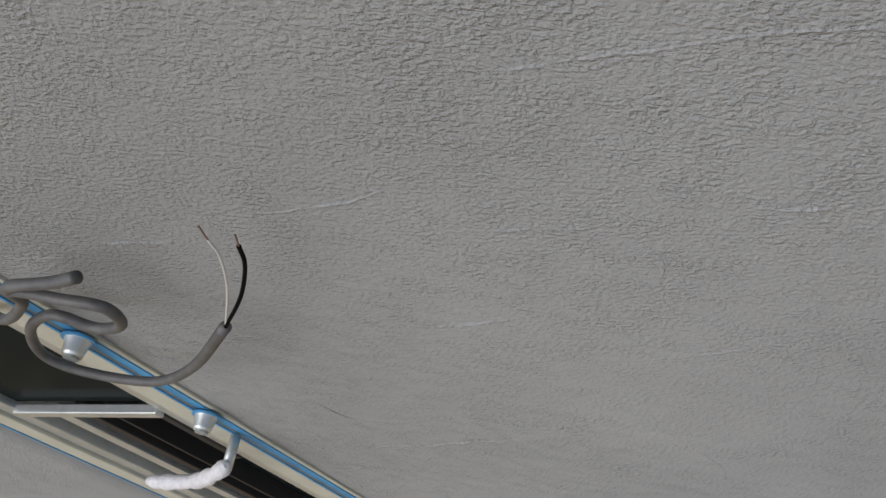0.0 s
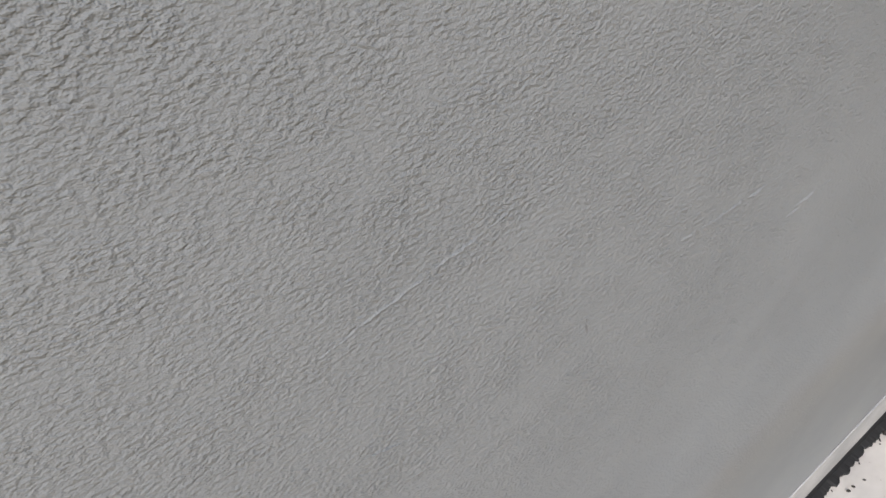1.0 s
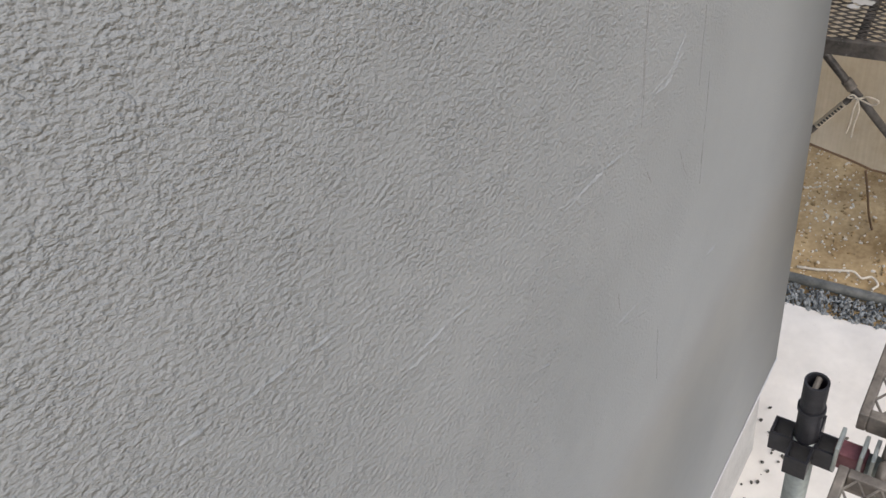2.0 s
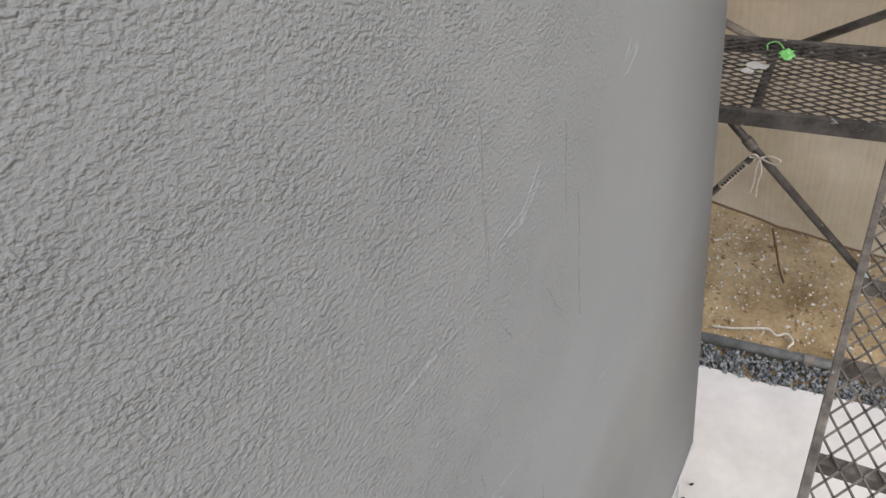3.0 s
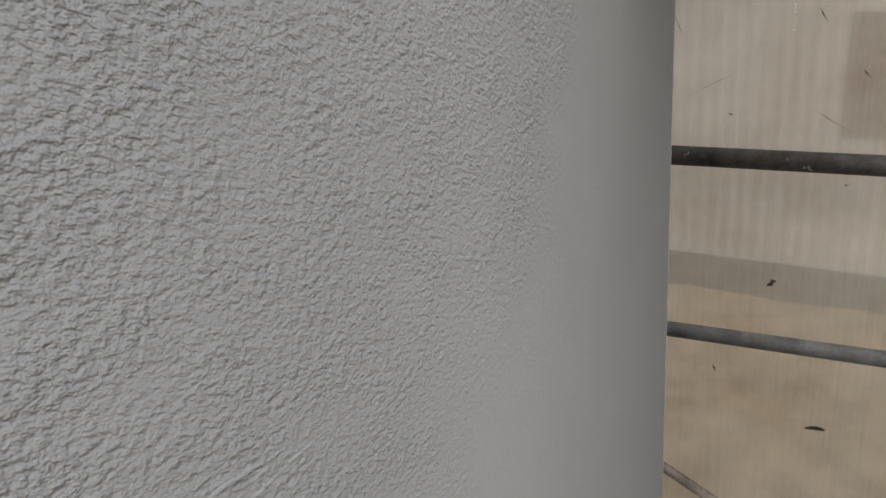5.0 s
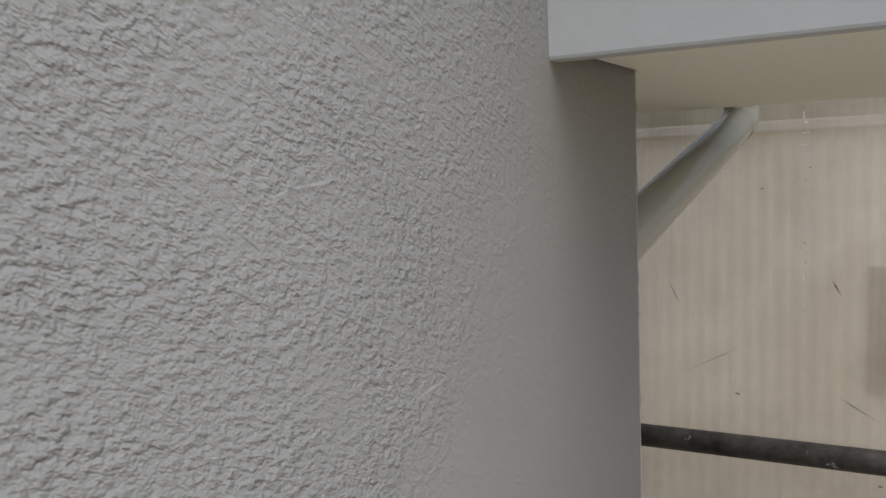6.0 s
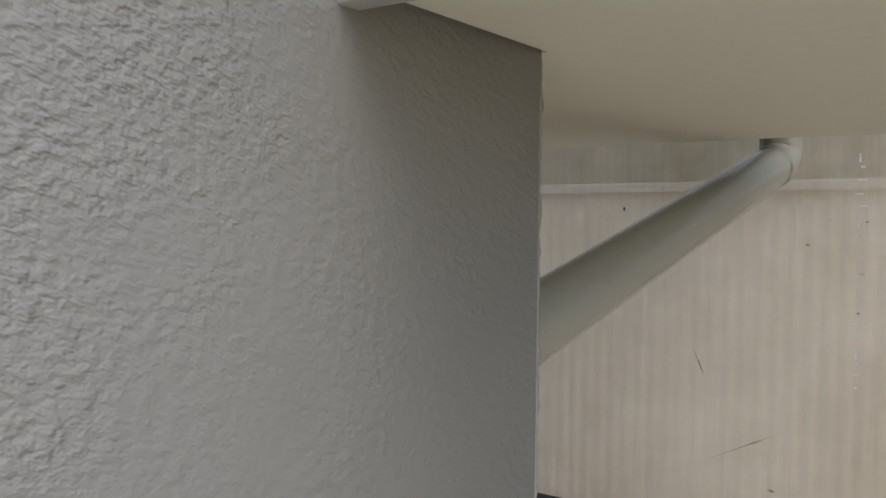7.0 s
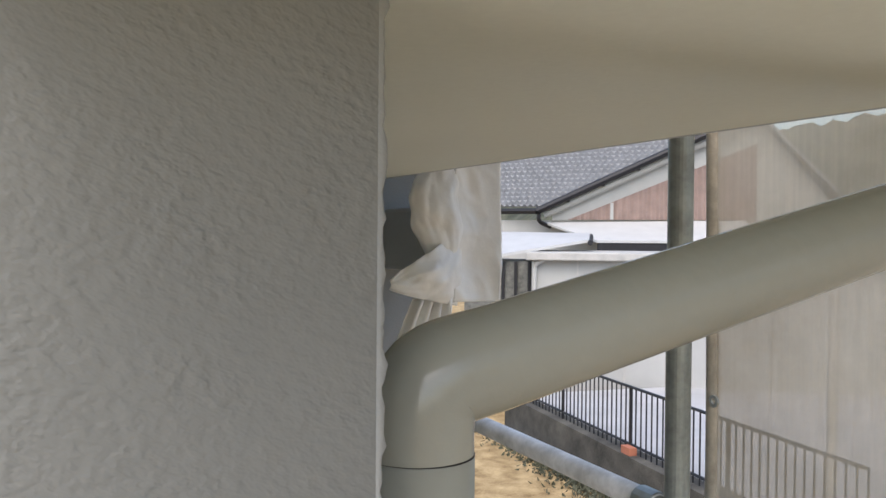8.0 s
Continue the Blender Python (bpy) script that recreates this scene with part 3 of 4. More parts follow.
knob(-4.118, 2.66)
knob(-4.122, 2.315)
handle = thing("wrapped_bracket", "silver bracket arm wrapped in white film", "bracket")
part("stem", sweep(bmesh.new(), [(-4.135, -0.012, 2.20), (-4.135, -0.085, 2.20)], 0.011, 16), ALU, handle, smooth=True)
part("wrapping", sweep(bmesh.new(), smooth_line([(-4.115, -0.085, 2.225), (-4.170, -0.092, 2.19), (-4.270, -0.092, 2.13), (-4.370, -0.088, 2.10), (-4.450, -0.085, 2.085)], 6),
     lambda t: (0.0165 + 0.003 * math.sin(t * 31) * math.sin(t * 13 + 1)) * min(1, 0.35 + 9 * t) * min(1, 0.6 + 6 * (1 - t)), 16), WRAP, handle, "wrinkled white wrapping")

cable = thing("power_cable", "grey power cable coiled at the wall with bare wire ends", "cable")
coil = smooth_line([(-4.270, 0.02, 2.78), (-4.111, -0.05, 2.803), (-3.994, -0.06, 2.862), (-3.967, -0.065, 2.903), (-3.897, -0.07, 2.88), (-3.844, -0.07, 2.85), (-3.871, -0.065, 2.793),
                    (-3.937, -0.06, 2.778), (-3.989, -0.055, 2.815), (-4.089, -0.05, 2.769), (-4.145, -0.055, 2.69), (-4.108, -0.06, 2.632), (-4.000, -0.06, 2.587), (-3.874, -0.06, 2.637), (-3.713, -0.06, 2.762)], 8)
part("sheath", sweep(bmesh.new(), coil, 0.0085, 12), GREYPVC, cable, smooth=True)
part("stub", sweep(bmesh.new(), smooth_line([(-3.970, -0.066, 2.908), (-3.914, -0.08, 2.937), (-3.846, -0.08, 2.936), (-3.793, -0.08, 2.943)], 6), 0.0085, 12), GREYPVC, cable, smooth=True)
black_wire = part("black_wire", sweep(bmesh.new(), smooth_line([(-3.713, -0.06, 2.762), (-3.633, -0.06, 2.836), (-3.576, -0.06, 2.904), (-3.555, -0.06, 2.944)], 8), 0.0027, 10), WIREBLACK, cable, "black insulated wire", smooth=True)
part("black_wire_tip", sweep(bmesh.new(), [(-3.555, -0.06, 2.944), (-3.544, -0.06, 2.965)], 0.0012, 8), COPPER, black_wire, "bare copper tip")
white_wire = part("white_wire", sweep(bmesh.new(), smooth_line([(-3.713, -0.06, 2.762), (-3.637, -0.06, 2.858), (-3.595, -0.06, 2.926), (-3.584, -0.06, 2.962)], 8), 0.0016, 10), WIREWHITE, cable, "thin white wire", smooth=True)
part("white_wire_tip", sweep(bmesh.new(), [(-3.584, -0.06, 2.962), (-3.576, -0.06, 2.988)], 0.0011, 8), COPPER, white_wire, "bare copper tip")


# ---- scaffold ----
def expanded_mesh(bm, x0, x1, y0, y1, z, long=0.034, short=0.0155, w=0.0036, h=0.004):
    """Diamond lattice of thin strands; the long way of a diamond runs along x."""
    def strand(a, c):
        d = (c - a).normalized()
        s = Vector((-d.y, d.x, 0)) * w / 2
        v = [bm.verts.new(q) for q in (a - s, a + s, c + s, c - s)]
        u = [bm.verts.new(q.co - Vector((0, 0, h))) for q in v]
        for f in ((v[0], v[3], v[2], v[1]), (v[0], v[1], u[1], u[0]), (v[2], v[3], u[3], u[2]), (v[1], v[2], u[2], u[1]), (v[3], v[0], u[0], u[3])):
            bm.faces.new(f)
    nx, ny = int((x1 - x0) / long), int((y1 - y0) / short)
    lx, ly = (x1 - x0) / nx, (y1 - y0) / ny
    for i in range(nx):
        for j in range(ny):
            x, y = x0 + i * lx, y0 + j * ly
            up = (i + j) % 2 == 0
            strand(Vector((x, y if up else y + ly, z)), Vector((x + lx, y + ly if up else y, z)))
    return bm


def plank(label, length, width, at, long, short, rail):
    """A scaffold walkway plank that starts at its own origin and runs along its x."""
    p = thing("walkway_plank", label, "scaffold plank", "scaffold planks", at)
    for y in (0.0, width - 0.018):
        part("side_rail", boxed(0, length, y, y + 0.018, -0.045, 0.006, bevel=0.003), rail, p)
    for x in (0.0, length - 0.02):
        part("end_bar", boxed(x, x + 0.02, 0.018, width - 0.018, -0.045, 0.006, bevel=0.003), rail, p)
    for k in range(1, 5):
        x = length * k / 5
        part("cross_bar", boxed(x - 0.012, x + 0.012, 0.018, width - 0.018, -0.035, -0.006), rail, p)
    part("expanded_metal", expanded_mesh(bmesh.new(), 0.018, length - 0.018, 0.018, width - 0.018, 0.003, long, short), rail, p, "worn expanded-metal tread")
    for x in (-0.055, length):
        for y in (0.05, width - 0.09):
            part("hook", sweep(bmesh.new(), smooth_line([(x + (0.055 if x < 0 else 0), y + 0.02, -0.02), (x + 0.0275, y + 0.02, 0.0), (x + (0.0 if x < 0 else 0.055), y + 0.02, -0.03)], 4), 0.011, 8), rail, p, smooth=True)
    return p


PL = 1.656
plank("dirty dark expanded-metal walkway plank across the scaffold end", 1.83, 0.41, pose(0.807, -0.72, PL, 0, 0, 93.1), 0.030, 0.0130, DARK)
plank("brown expanded-metal walkway plank along the wall", 1.22, 0.40, pose(-0.935, -0.762, PL, 0, 0, 0), 0.0290, 0.0190, BROWNSTEEL)

for x0 in (-2.86, -4.75):
    plank("brown expanded-metal walkway plank along the wall", 1.80, 0.40, pose(x0, -0.762, PL, 0, 0, 0), 0.0290, 0.0190, BROWNSTEEL)


def tube(label, a, c, r=0.0243, material=None, name="scaffold_tube", group="scaffold tubes"):
    t = thing(name, label, "scaffold tube", group)
    a, c = Vector(a), Vector(c)
    part("pipe", hollow(bmesh.new(), a, c, r, r - 0.0025, 20), material or STEEL, t, smooth=False)
    for f in t.children[0].data.polygons:
        f.use_smooth = True
    d = (c - a).normalized()
    for q, e in ((a, d), (c, -d)):
        part("end_wedge" if r > 0.018 else "flattened_end", sweep(bmesh.new(), [q + e * 0.002, q + e * 0.055], r + 0.004, 14), STEEL, t)
    part("coupler", hollow(bmesh.new(), a.lerp(c, 0.5) - d * 0.022, a.lerp(c, 0.5) + d * 0.022, r + 0.005, r, 18), BROWNSTEEL, t, "rusty coupler band")
    return t


def lean(y, x0):
    return x0 - 0.054 * y


tube("dark grimy scaffold handrail tube", (lean(0.92, 1.003), 0.92, 2.53), (lean(-1.6, 1.003), -1.6, 2.545), 0.0243, DARK)
tube("grey scaffold handrail tube", (lean(1.0, 0.95), 1.0, 2.075), (lean(-1.6, 0.95), -1.6, 2.10), 0.020, GREYSTEEL)
tube("dull grey scaffold tube lying along the gravel", (lean(1.3, 0.955), 1.3, 0.03), (lean(-1.8, 0.955), -1.8, 0.03), 0.0243, GREYSTEEL)
tube("pale scaffold tube running off beside the house", (0.935, 0.99, 2.545), (0.925, 3.4, 2.55), 0.0243, mat("bright_galvanised_steel", (0.78, 0.79, 0.77), 0.5, 0.0, var=0.3, scale=12, bump=0.15))


def standard(x, y, top, label, cups):
    s = thing("scaffold_post", label, "scaffold post", "scaffold posts")
    part("pipe", hollow(bmesh.new(), (x, y, 0.0), (x, y, top), 0.0243, 0.0215, 24), STEEL, s)
    part("foot_plate", boxed(x - 0.07, x + 0.07, y - 0.07, y + 0.07, -0.004, 0.006, bevel=0.002), STEEL, s)
    for z in cups:
        for dx, dy in ((1, 0), (-1, 0), (0, 1), (0, -1)):
            part("wedge_pocket", boxed(x + dx * 0.036 - 0.014, x + dx * 0.036 + 0.014, y + dy * 0.036 - 0.014, y + dy * 0.036 + 0.014, z - 0.03, z + 0.03, bevel=0.003), STEEL, s)
    return s


standard(0.95, 0.955, 5.4, "tall galvanised scaffold post at the sheet's edge", (0.5, 1.6, 2.43, 3.5))
standard(0.99, -1.25, 5.4, "tall galvanised scaffold post behind the walkway", (0.5, 1.6, 2.53))

# short post beside the near plank, black jointed top with pockets and a clamp
PX, PY = -0.985, -0.286
post = thing("scaffold_post", "black-topped scaffold post with wedge pockets beside the plank", "scaffold post", "scaffold posts")
part("pipe", sweep(bmesh.new(), [(PX, PY, 0.0), (PX, PY, 1.60)], 0.0243, 24), STEEL, post, smooth=True)
pin = part("joint_pin", hollow(bmesh.new(), (PX, PY, 1.575), (PX, PY, 1.775), 0.0225, 0.018, 28), BLACK, post, "black steel joint pin")
part("pin_ring", hollow(bmesh.new(), (PX, PY, 1.69), (PX, PY, 1.70), 0.026, 0.0222, 28), BLACK, pin)
part("pin_bolt", sweep(bmesh.new(), [(PX - 0.016, PY, 1.765), (PX + 0.016, PY, 1.765)], 0.006, 8), BROWNSTEEL, pin)
part("foot_plate", boxed(PX - 0.07, PX + 0.07, PY - 0.07, PY + 0.07, -0.004, 0.006, bevel=0.002), STEEL, post)
for dx, dy in ((1, 0), (-1, 0), (0, 1), (0, -1)):
    bm = bmesh.new()
    cx, cy = PX + dx * 0.042, PY + dy * 0.042
    for q in ((cx - 0.022, cx - 0.017, cy - 0.022, cy + 0.022), (cx + 0.017, cx + 0.022, cy - 0.022, cy + 0.022), (cx - 0.017, cx + 0.017, cy - 0.022, cy - 0.017), (cx - 0.017, cx + 0.017, cy + 0.017, cy + 0.022)):
        box(bm, *q, 1.545, 1.60)
    part("wedge_pocket", bm, BLACK, post, "black open wedge pocket")
ledger = thing("scaffold_ledger", "grey scaffold ledger with reddish wedge end under the plank", "scaffold tube", "scaffold tubes")
part("pipe", sweep(bmesh.new(), [(PX + 0.0, PY - 0.115, 1.585), (PX, PY - 0.70, 1.585)], 0.0213, 20), STEEL, ledger, smooth=True)
part("wedge_end", boxed(PX - 0.02, PX + 0.02, PY - 0.115, PY - 0.055, 1.56, 1.61, bevel=0.006), mat("purple_red_paint", (0.16, 0.06, 0.07), 0.6, 0.2, var=0.4, scale=30), ledger, "reddish worn wedge end")
for k in (0.062, 0.105, 0.125):
    part("wedge", boxed(PX - 0.028, PX + 0.028, PY - k - 0.004, PY - k + 0.004, 1.555, 1.635, bevel=0.002), STEEL, ledger)

# braces in front of the sheet
for label, a, c, r in (("dark scaffold brace slanting in front of the sheet", (0.985, 0.60, 1.66), (1.0, -0.40, 0.53), 0.0155), ("dark scaffold brace slanting up the sheet", (1.01, 0.95, 1.905), (1.01, 0.0, 1.455), 0.0145),
                       ("dark scaffold brace rising along the sheet", (1.02, 0.08, 1.445), (1.02, -1.15, 2.16), 0.0145)):
    tube(label, a, c, r, DARK if r > 0.015 else BROWNSTEEL, "scaffold_brace", "scaffold braces")
tag = thing("tagged_brace", "short dark brace with a pale printed label", "scaffold brace", "scaffold braces")
A, C = Vector((0.985, 0.085, 1.04)), Vector((0.985, 0.36, 0.63))
part("pipe", sweep(bmesh.new(), [A, C], 0.0125, 14), DARK, tag, smooth=True)
d = (C - A).normalized()
band = part("label_band", sweep(bmesh.new(), [A + d * 0.03, A + d * 0.19], 0.0138, 16), mat("pale_label", (0.50, 0.44, 0.34), 0.6, var=0.15, scale=30), tag, "pale printed label")
e = Vector((-1, 0, 0))
for k in range(9):
    q = A + d * (0.045 + 0.016 * k) + e * 0.0136
    s = d.cross(e).normalized()
    bm = bmesh.new()
    box(bm, -0.0012, 0.0012, -0.006, 0.006, -0.0045, 0.0045)
    ob = part("print_bar", bm, INKDARK, band)
    ob.matrix_world = Matrix.Translation(q) @ Matrix((e, s, d)).transposed().to_4x4()
bow = thing("cord_bow", "off-white cord tied in a bow round the brace", "cord")
K = Vector((0.968, 0.055, 1.055))
for name, pts in (("loop", [(0, 0, 0), (-0.01, -0.035, 0.022), (-0.012, -0.075, 0.012), (-0.008, -0.055, -0.012), (0, 0, 0)]), ("loop", [(0, 0, 0), (-0.01, 0.02, 0.02), (-0.01, 0.035, 0.005), (0, 0, 0)]),
                  ("tail", [(0, 0, 0), (-0.008, 0.008, -0.05), (0.0, 0.012, -0.12), (0.0, 0.02, -0.17)]), ("tail", [(0, 0, 0), (-0.006, -0.012, -0.05), (-0.002, -0.004, -0.11), (0.0, -0.002, -0.185)]),
                  ("wrap", [(0.0, 0.02, -0.015), (-0.012, 0.012, 0.006), (-0.012, -0.012, 0.012), (0.02, -0.02, 0.0), (0.03, 0.01, -0.012), (0.0, 0.02, -0.015)])):
    part(name, sweep(bmesh.new(), smooth_line([K + Vector(q) for q in pts], 6), 0.0032, 8), ROPE, bow, smooth=True)


# ---- the sheet round the scaffold ----
def sheet_point(y, s):
    """s runs from 0 at the sagging hem to 1 at the top."""
    hem = 0.60 + 0.42 * max(0, y + 0.02) + 0.02 * math.sin(y * 5 + 1)
    z = hem + (5.2 - hem) * s
    slack = max(0, 1.6 - z)
    x = 1.075 - 0.054 * y + 0.012 * noise.noise((y * 2.2, z * 1.3, 5)) + 0.035 * slack * noise.noise((y * 3.1, z * 2.6, 9)) + 0.03 * slack * math.sin(y * 4.1 + z * 2.5)
    return x, y, z


sheet = thing("scaffold_sheet", "worn beige see-through scaffold sheet with sagging hem", "scaffold sheet")
bm = bmesh.new()
svals = [(i / 90) ** 1.5 for i in range(91)]
grid(bm, steps(-3.2, 0.945, 120), svals, lambda y, s: sheet_point(y, s))
part("cloth", bm, NET, sheet, smooth=True)
hem = part("edge_hem", sweep(bmesh.new(), [Vector(sheet_point(0.945, s)) + Vector((0, 0.004, 0)) for s in svals], 0.013, 10), mat("worn_brown_hem", (0.42, 0.38, 0.31), 0.7, var=0.3, scale=20, bump=0.3), sheet, "doubled beige edge hem", smooth=True)
part("lower_hem", sweep(bmesh.new(), [sheet_point(y, 0) for y in steps(-3.2, 0.945, 90)], 0.0055, 8), STICK, sheet, "dark corded lower hem", smooth=True)
for s in (0.22, 0.42, 0.475, 0.62, 0.75):
    x, y, z = sheet_point(0.93, s)
    part("eyelet", hollow(bmesh.new(), (x - 0.012, y, z), (x - 0.016, y, z), 0.012, 0.006, 18), ALU, hem, "metal eyelet")


for k in range(19):
    z = 3.21 - 0.021 * k - 0.012 * random.random()
    w = random.uniform(0.004, 0.013)
    y = 0.035 + random.uniform(-0.004, 0.004)
    part("stitch", boxed(1.030, 1.032, y - w / 2, y + w / 2, z, z + random.uniform(0.0012, 0.003)) if k % 5 else boxed(1.030, 1.032, y - 0.001, y + 0.001, z - 0.014, z), WRAP, sheet)


def scuff(y, z, w, h, angle):
    """A dark smear rubbed into the sheet."""
    x = 1.072 - 0.054 * y
    bm = bmesh.new()
    n_pts = 9
    top = [bm.verts.new((0, w * (i / n_pts - 0.5), h * (0.2 + abs(noise.noise((i * 0.7, y * 9, z)))) * math.sin(math.pi * i / n_pts))) for i in range(n_pts + 1)]
    low = [bm.verts.new((0, w * (i / n_pts - 0.5), -h * (0.2 + abs(noise.noise((i * 0.9, y * 5, z + 3)))) * math.sin(math.pi * i / n_pts))) for i in range(n_pts + 1)]
    for i in range(n_pts):
        if i == 0:
            bm.faces.new((low[0], low[1], top[1]))
        else:
            bm.faces.new((low[i], low[i + 1], top[i + 1], top[i]))
    ob = part("dirt_smear", bm, LEAFDRY if h > 0.004 else BROWNSTEEL, sheet)
    ob.matrix_world = pose(x - 0.016, y, z, angle, 0, 0)


for q in ((0.17, 2.63, 0.014, 0.004, 5), (-0.02, 2.86, 0.04, 0.003, 60), (0.04, 2.95, 0.006, 0.003, 0), (-0.12, 2.73, 0.03, 0.004, 50), (0.22, 2.70, 0.14, 0.0016, -28), (-0.06, 2.62, 0.10, 0.0016, 30),
          (0.30, 2.84, 0.05, 0.0025, 65), (0.12, 3.06, 0.008, 0.0035, 0), (0.03, 3.1, 0.007, 0.003, 0), (0.36, 2.52, 0.010, 0.004, 0), (-0.10, 2.47, 0.012, 0.004, 0), (0.45, 3.12, 0.010, 0.006, 80),
          (0.43, 2.47, 0.010, 0.007, 80), (-0.2, 2.9, 0.05, 0.0025, 20), (0.18, 1.93, 0.022, 0.006, 70), (0.05, 2.2, 0.03, 0.012, -40)):
    scuff(*q)
bug = thing("dry_leaf", "small dark dry leaf stuck on the scaffold sheet", "leaf")
bm = bmesh.new()
grid(bm, steps(-1, 1, 6), steps(-1, 1, 3), lambda u, v: (1.045 - 0.006 * u * u, -0.085 + 0.024 * u, 1.812 + 0.006 * v * (1 - 0.6 * u * u) - 0.003 * u))
part("blade", bm, LEAFDRY, bug)

# ---- things on the planks and the ground ----
scrap = thing("green_scrap", "crumpled light green plastic scrap on the walkway plank", "plastic scrap")
bm = bmesh.new()
grid(bm, steps(-1, 1, 10), steps(-1, 1, 8), lambda u, v: (0.675 + 0.028 * u + 0.006 * math.sin(5 * v), -0.034 + 0.020 * v + 0.006 * math.sin(4 * u), PL + 0.013 + 0.007 * noise.noise((u * 2, v * 2, 4)) - 0.004 * (u * u + v * v)))
part("film", bm, GREEN, scrap, smooth=True)
part("string", sweep(bmesh.new(), smooth_line([(0.70, -0.02, PL + 0.012), (0.72, 0.005, PL + 0.02), (0.715, 0.03, PL + 0.012), (0.69, 0.025, PL + 0.008)], 6), 0.0022, 6), GREEN, scrap, smooth=True)
splash = thing("paint_splash", "grey-white dried paint splash on the walkway plank", "paint splash")
for x, y, w, h in ((0.60, 0.035, 0.018, 0.035), (0.565, 0.055, 0.012, 0.02)):
    bm = bmesh.new()
    ring = [bm.verts.new((x + w * math.cos(a) * (1 + 0.5 * noise.noise((math.cos(a) * 2, math.sin(a) * 2, x))), y + h * math.sin(a) * (1 + 0.5 * noise.noise((math.cos(a) * 2, math.sin(a) * 2, y + 4))), PL + 0.0045)) for a in steps(0, 2 * math.pi * 23 / 24, 23)]
    f = bm.faces.new(ring)
    low = bmesh.ops.extrude_face_region(bm, geom=[f])["geom"]
    bmesh.ops.translate(bm, vec=(0, 0, -0.002), verts=[v for v in low if isinstance(v, bmesh.types.BMVert)])
    part("blot", bm, CONCRETE, splash)

tarp = thing("ground_sheet", "white plastic ground sheet spread along the house foot", "ground sheet")
bm = bmesh.new()
grid(bm, steps(-3.5, 0.80, 86), steps(-1.9, 0.55, 60), lambda x, y: (x - 0.05 * y * (x > 0) + (0.02 * noise.noise((0, y * 4, 0)) if x > 0.7 else 0), y, 0.012 + 0.012 * noise.noise((x * 3, y * 3, 2)) + 0.007 * abs(noise.noise((x * 7, y * 7, 5)))))
cloth = part("film", bm, TARP, tarp, smooth=True)


def stones(name, label, category, count, place, radius, material):
    """Loose angular stones, joined into one mesh."""
    tmp = bmesh.new()
    bmesh.ops.create_icosphere(tmp, subdivisions=1, radius=1.0)
    ico = [v.co.copy() for v in tmp.verts]
    tris = [[v.index for v in f.verts] for f in tmp.faces]
    tmp.free()
    verts, faces = [], []
    for _ in range(count):
        x, y, z = place()
        r = radius()
        m = Matrix.LocRotScale((x, y, z), Euler((random.uniform(0, 6), random.uniform(0, 6), random.uniform(0, 6))), (r * random.uniform(0.7, 1.5), r, r * random.uniform(0.5, 0.9)))
        o = len(verts)
        verts += [tuple(m @ (c * random.uniform(0.75, 1.15))) for c in ico]
        faces += [[o + i for i in t] for t in tris]
    me = bpy.data.meshes.new(name)
    me.from_pydata(verts, [], faces)
    me.materials.append(material)
    return tagged(new(name, me), label, category, kind="stuff")


stones("mortar_crumbs", "dark crumbs and grit along the wall foot on the sheet", "crumbs", 150, lambda: (random.uniform(-2.6, 0.2), -0.03 + random.gauss(0, 0.025) if random.random() < 0.85 else random.uniform(-0.3, 0.0), 0.026), lambda: random.uniform(0.003, 0.011), DARKCONC)
stones("gravel_strip", "dark grey crushed stone in a strip beside the sheet", "gravel", 3600, lambda: (lambda y: (0.875 - 0.054 * y + random.uniform(-0.085, 0.06), y, random.uniform(-0.01, 0.022)))(random.uniform(-1.6, 1.2)), lambda: random.uniform(0.005, 0.013), STONE)
stones("soil_pebbles", "small pale pebbles and rubble scattered on the soil", "pebbles", 3400, lambda: (lambda x, y: (x, y, ground_height(x, y)))(random.uniform(1.0, 2.6), random.uniform(-1.4, 1.4)), lambda: random.choice((0.003, 0.004, 0.005, 0.007, 0.010)), mat("pale_pebble", (0.62, 0.57, 0.48), 0.9, var=0.3, scale=30))
stones("soil_clods", "brown clods of earth scattered on the soil", "soil clods", 1800, lambda: (lambda x, y: (x, y, ground_height(x, y)))(random.uniform(1.0, 2.6), random.uniform(-1.4, 1.4)), lambda: random.uniform(0.003, 0.013), mat("pale_soil_clod", (0.33, 0.235, 0.125), 0.95, var=0.25, scale=40, spec=0.1))
cord = thing("loose_cord", "off-white cord lying on the soil", "cord")
part("strand", sweep(bmesh.new(), smooth_line([(1.04, 0.19, 0.012), (1.05, 0.10, 0.02), (1.085, 0.0, 0.022), (1.10, -0.05, 0.02), (1.075, -0.09, 0.018), (1.10, -0.13, 0.018), (1.06, -0.165, 0.02), (1.02, -0.15, 0.02)], 8), 0.0055, 8), ROPE, cord, smooth=True)
stake = thing("garden_stick", "thin brown stick standing in the soil", "stick")
part("shaft", sweep(bmesh.new(), smooth_line([(1.47, -0.05, -0.05), (1.34, -0.03, 0.17), (1.18, -0.022, 0.44), (1.045, -0.015, 0.66)], 5), 0.0055, 8), STICK, stake, smooth=True)

# plastic-wrapped fitting by the far eave
bundle = thing("wrapped_fitting", "wall fitting wrapped in crumpled white masking film", "wrapped fitting")


def film(name, us, vs, f, label, depth=0.002):
    """A sheet of film with a thickness, under the wrapped fitting."""
    ob = part(name, grid(bmesh.new(), us, vs, f), PLASTIC, bundle, label, smooth=True)
    ob.modifiers.new("thick", "SOLIDIFY").thickness = depth


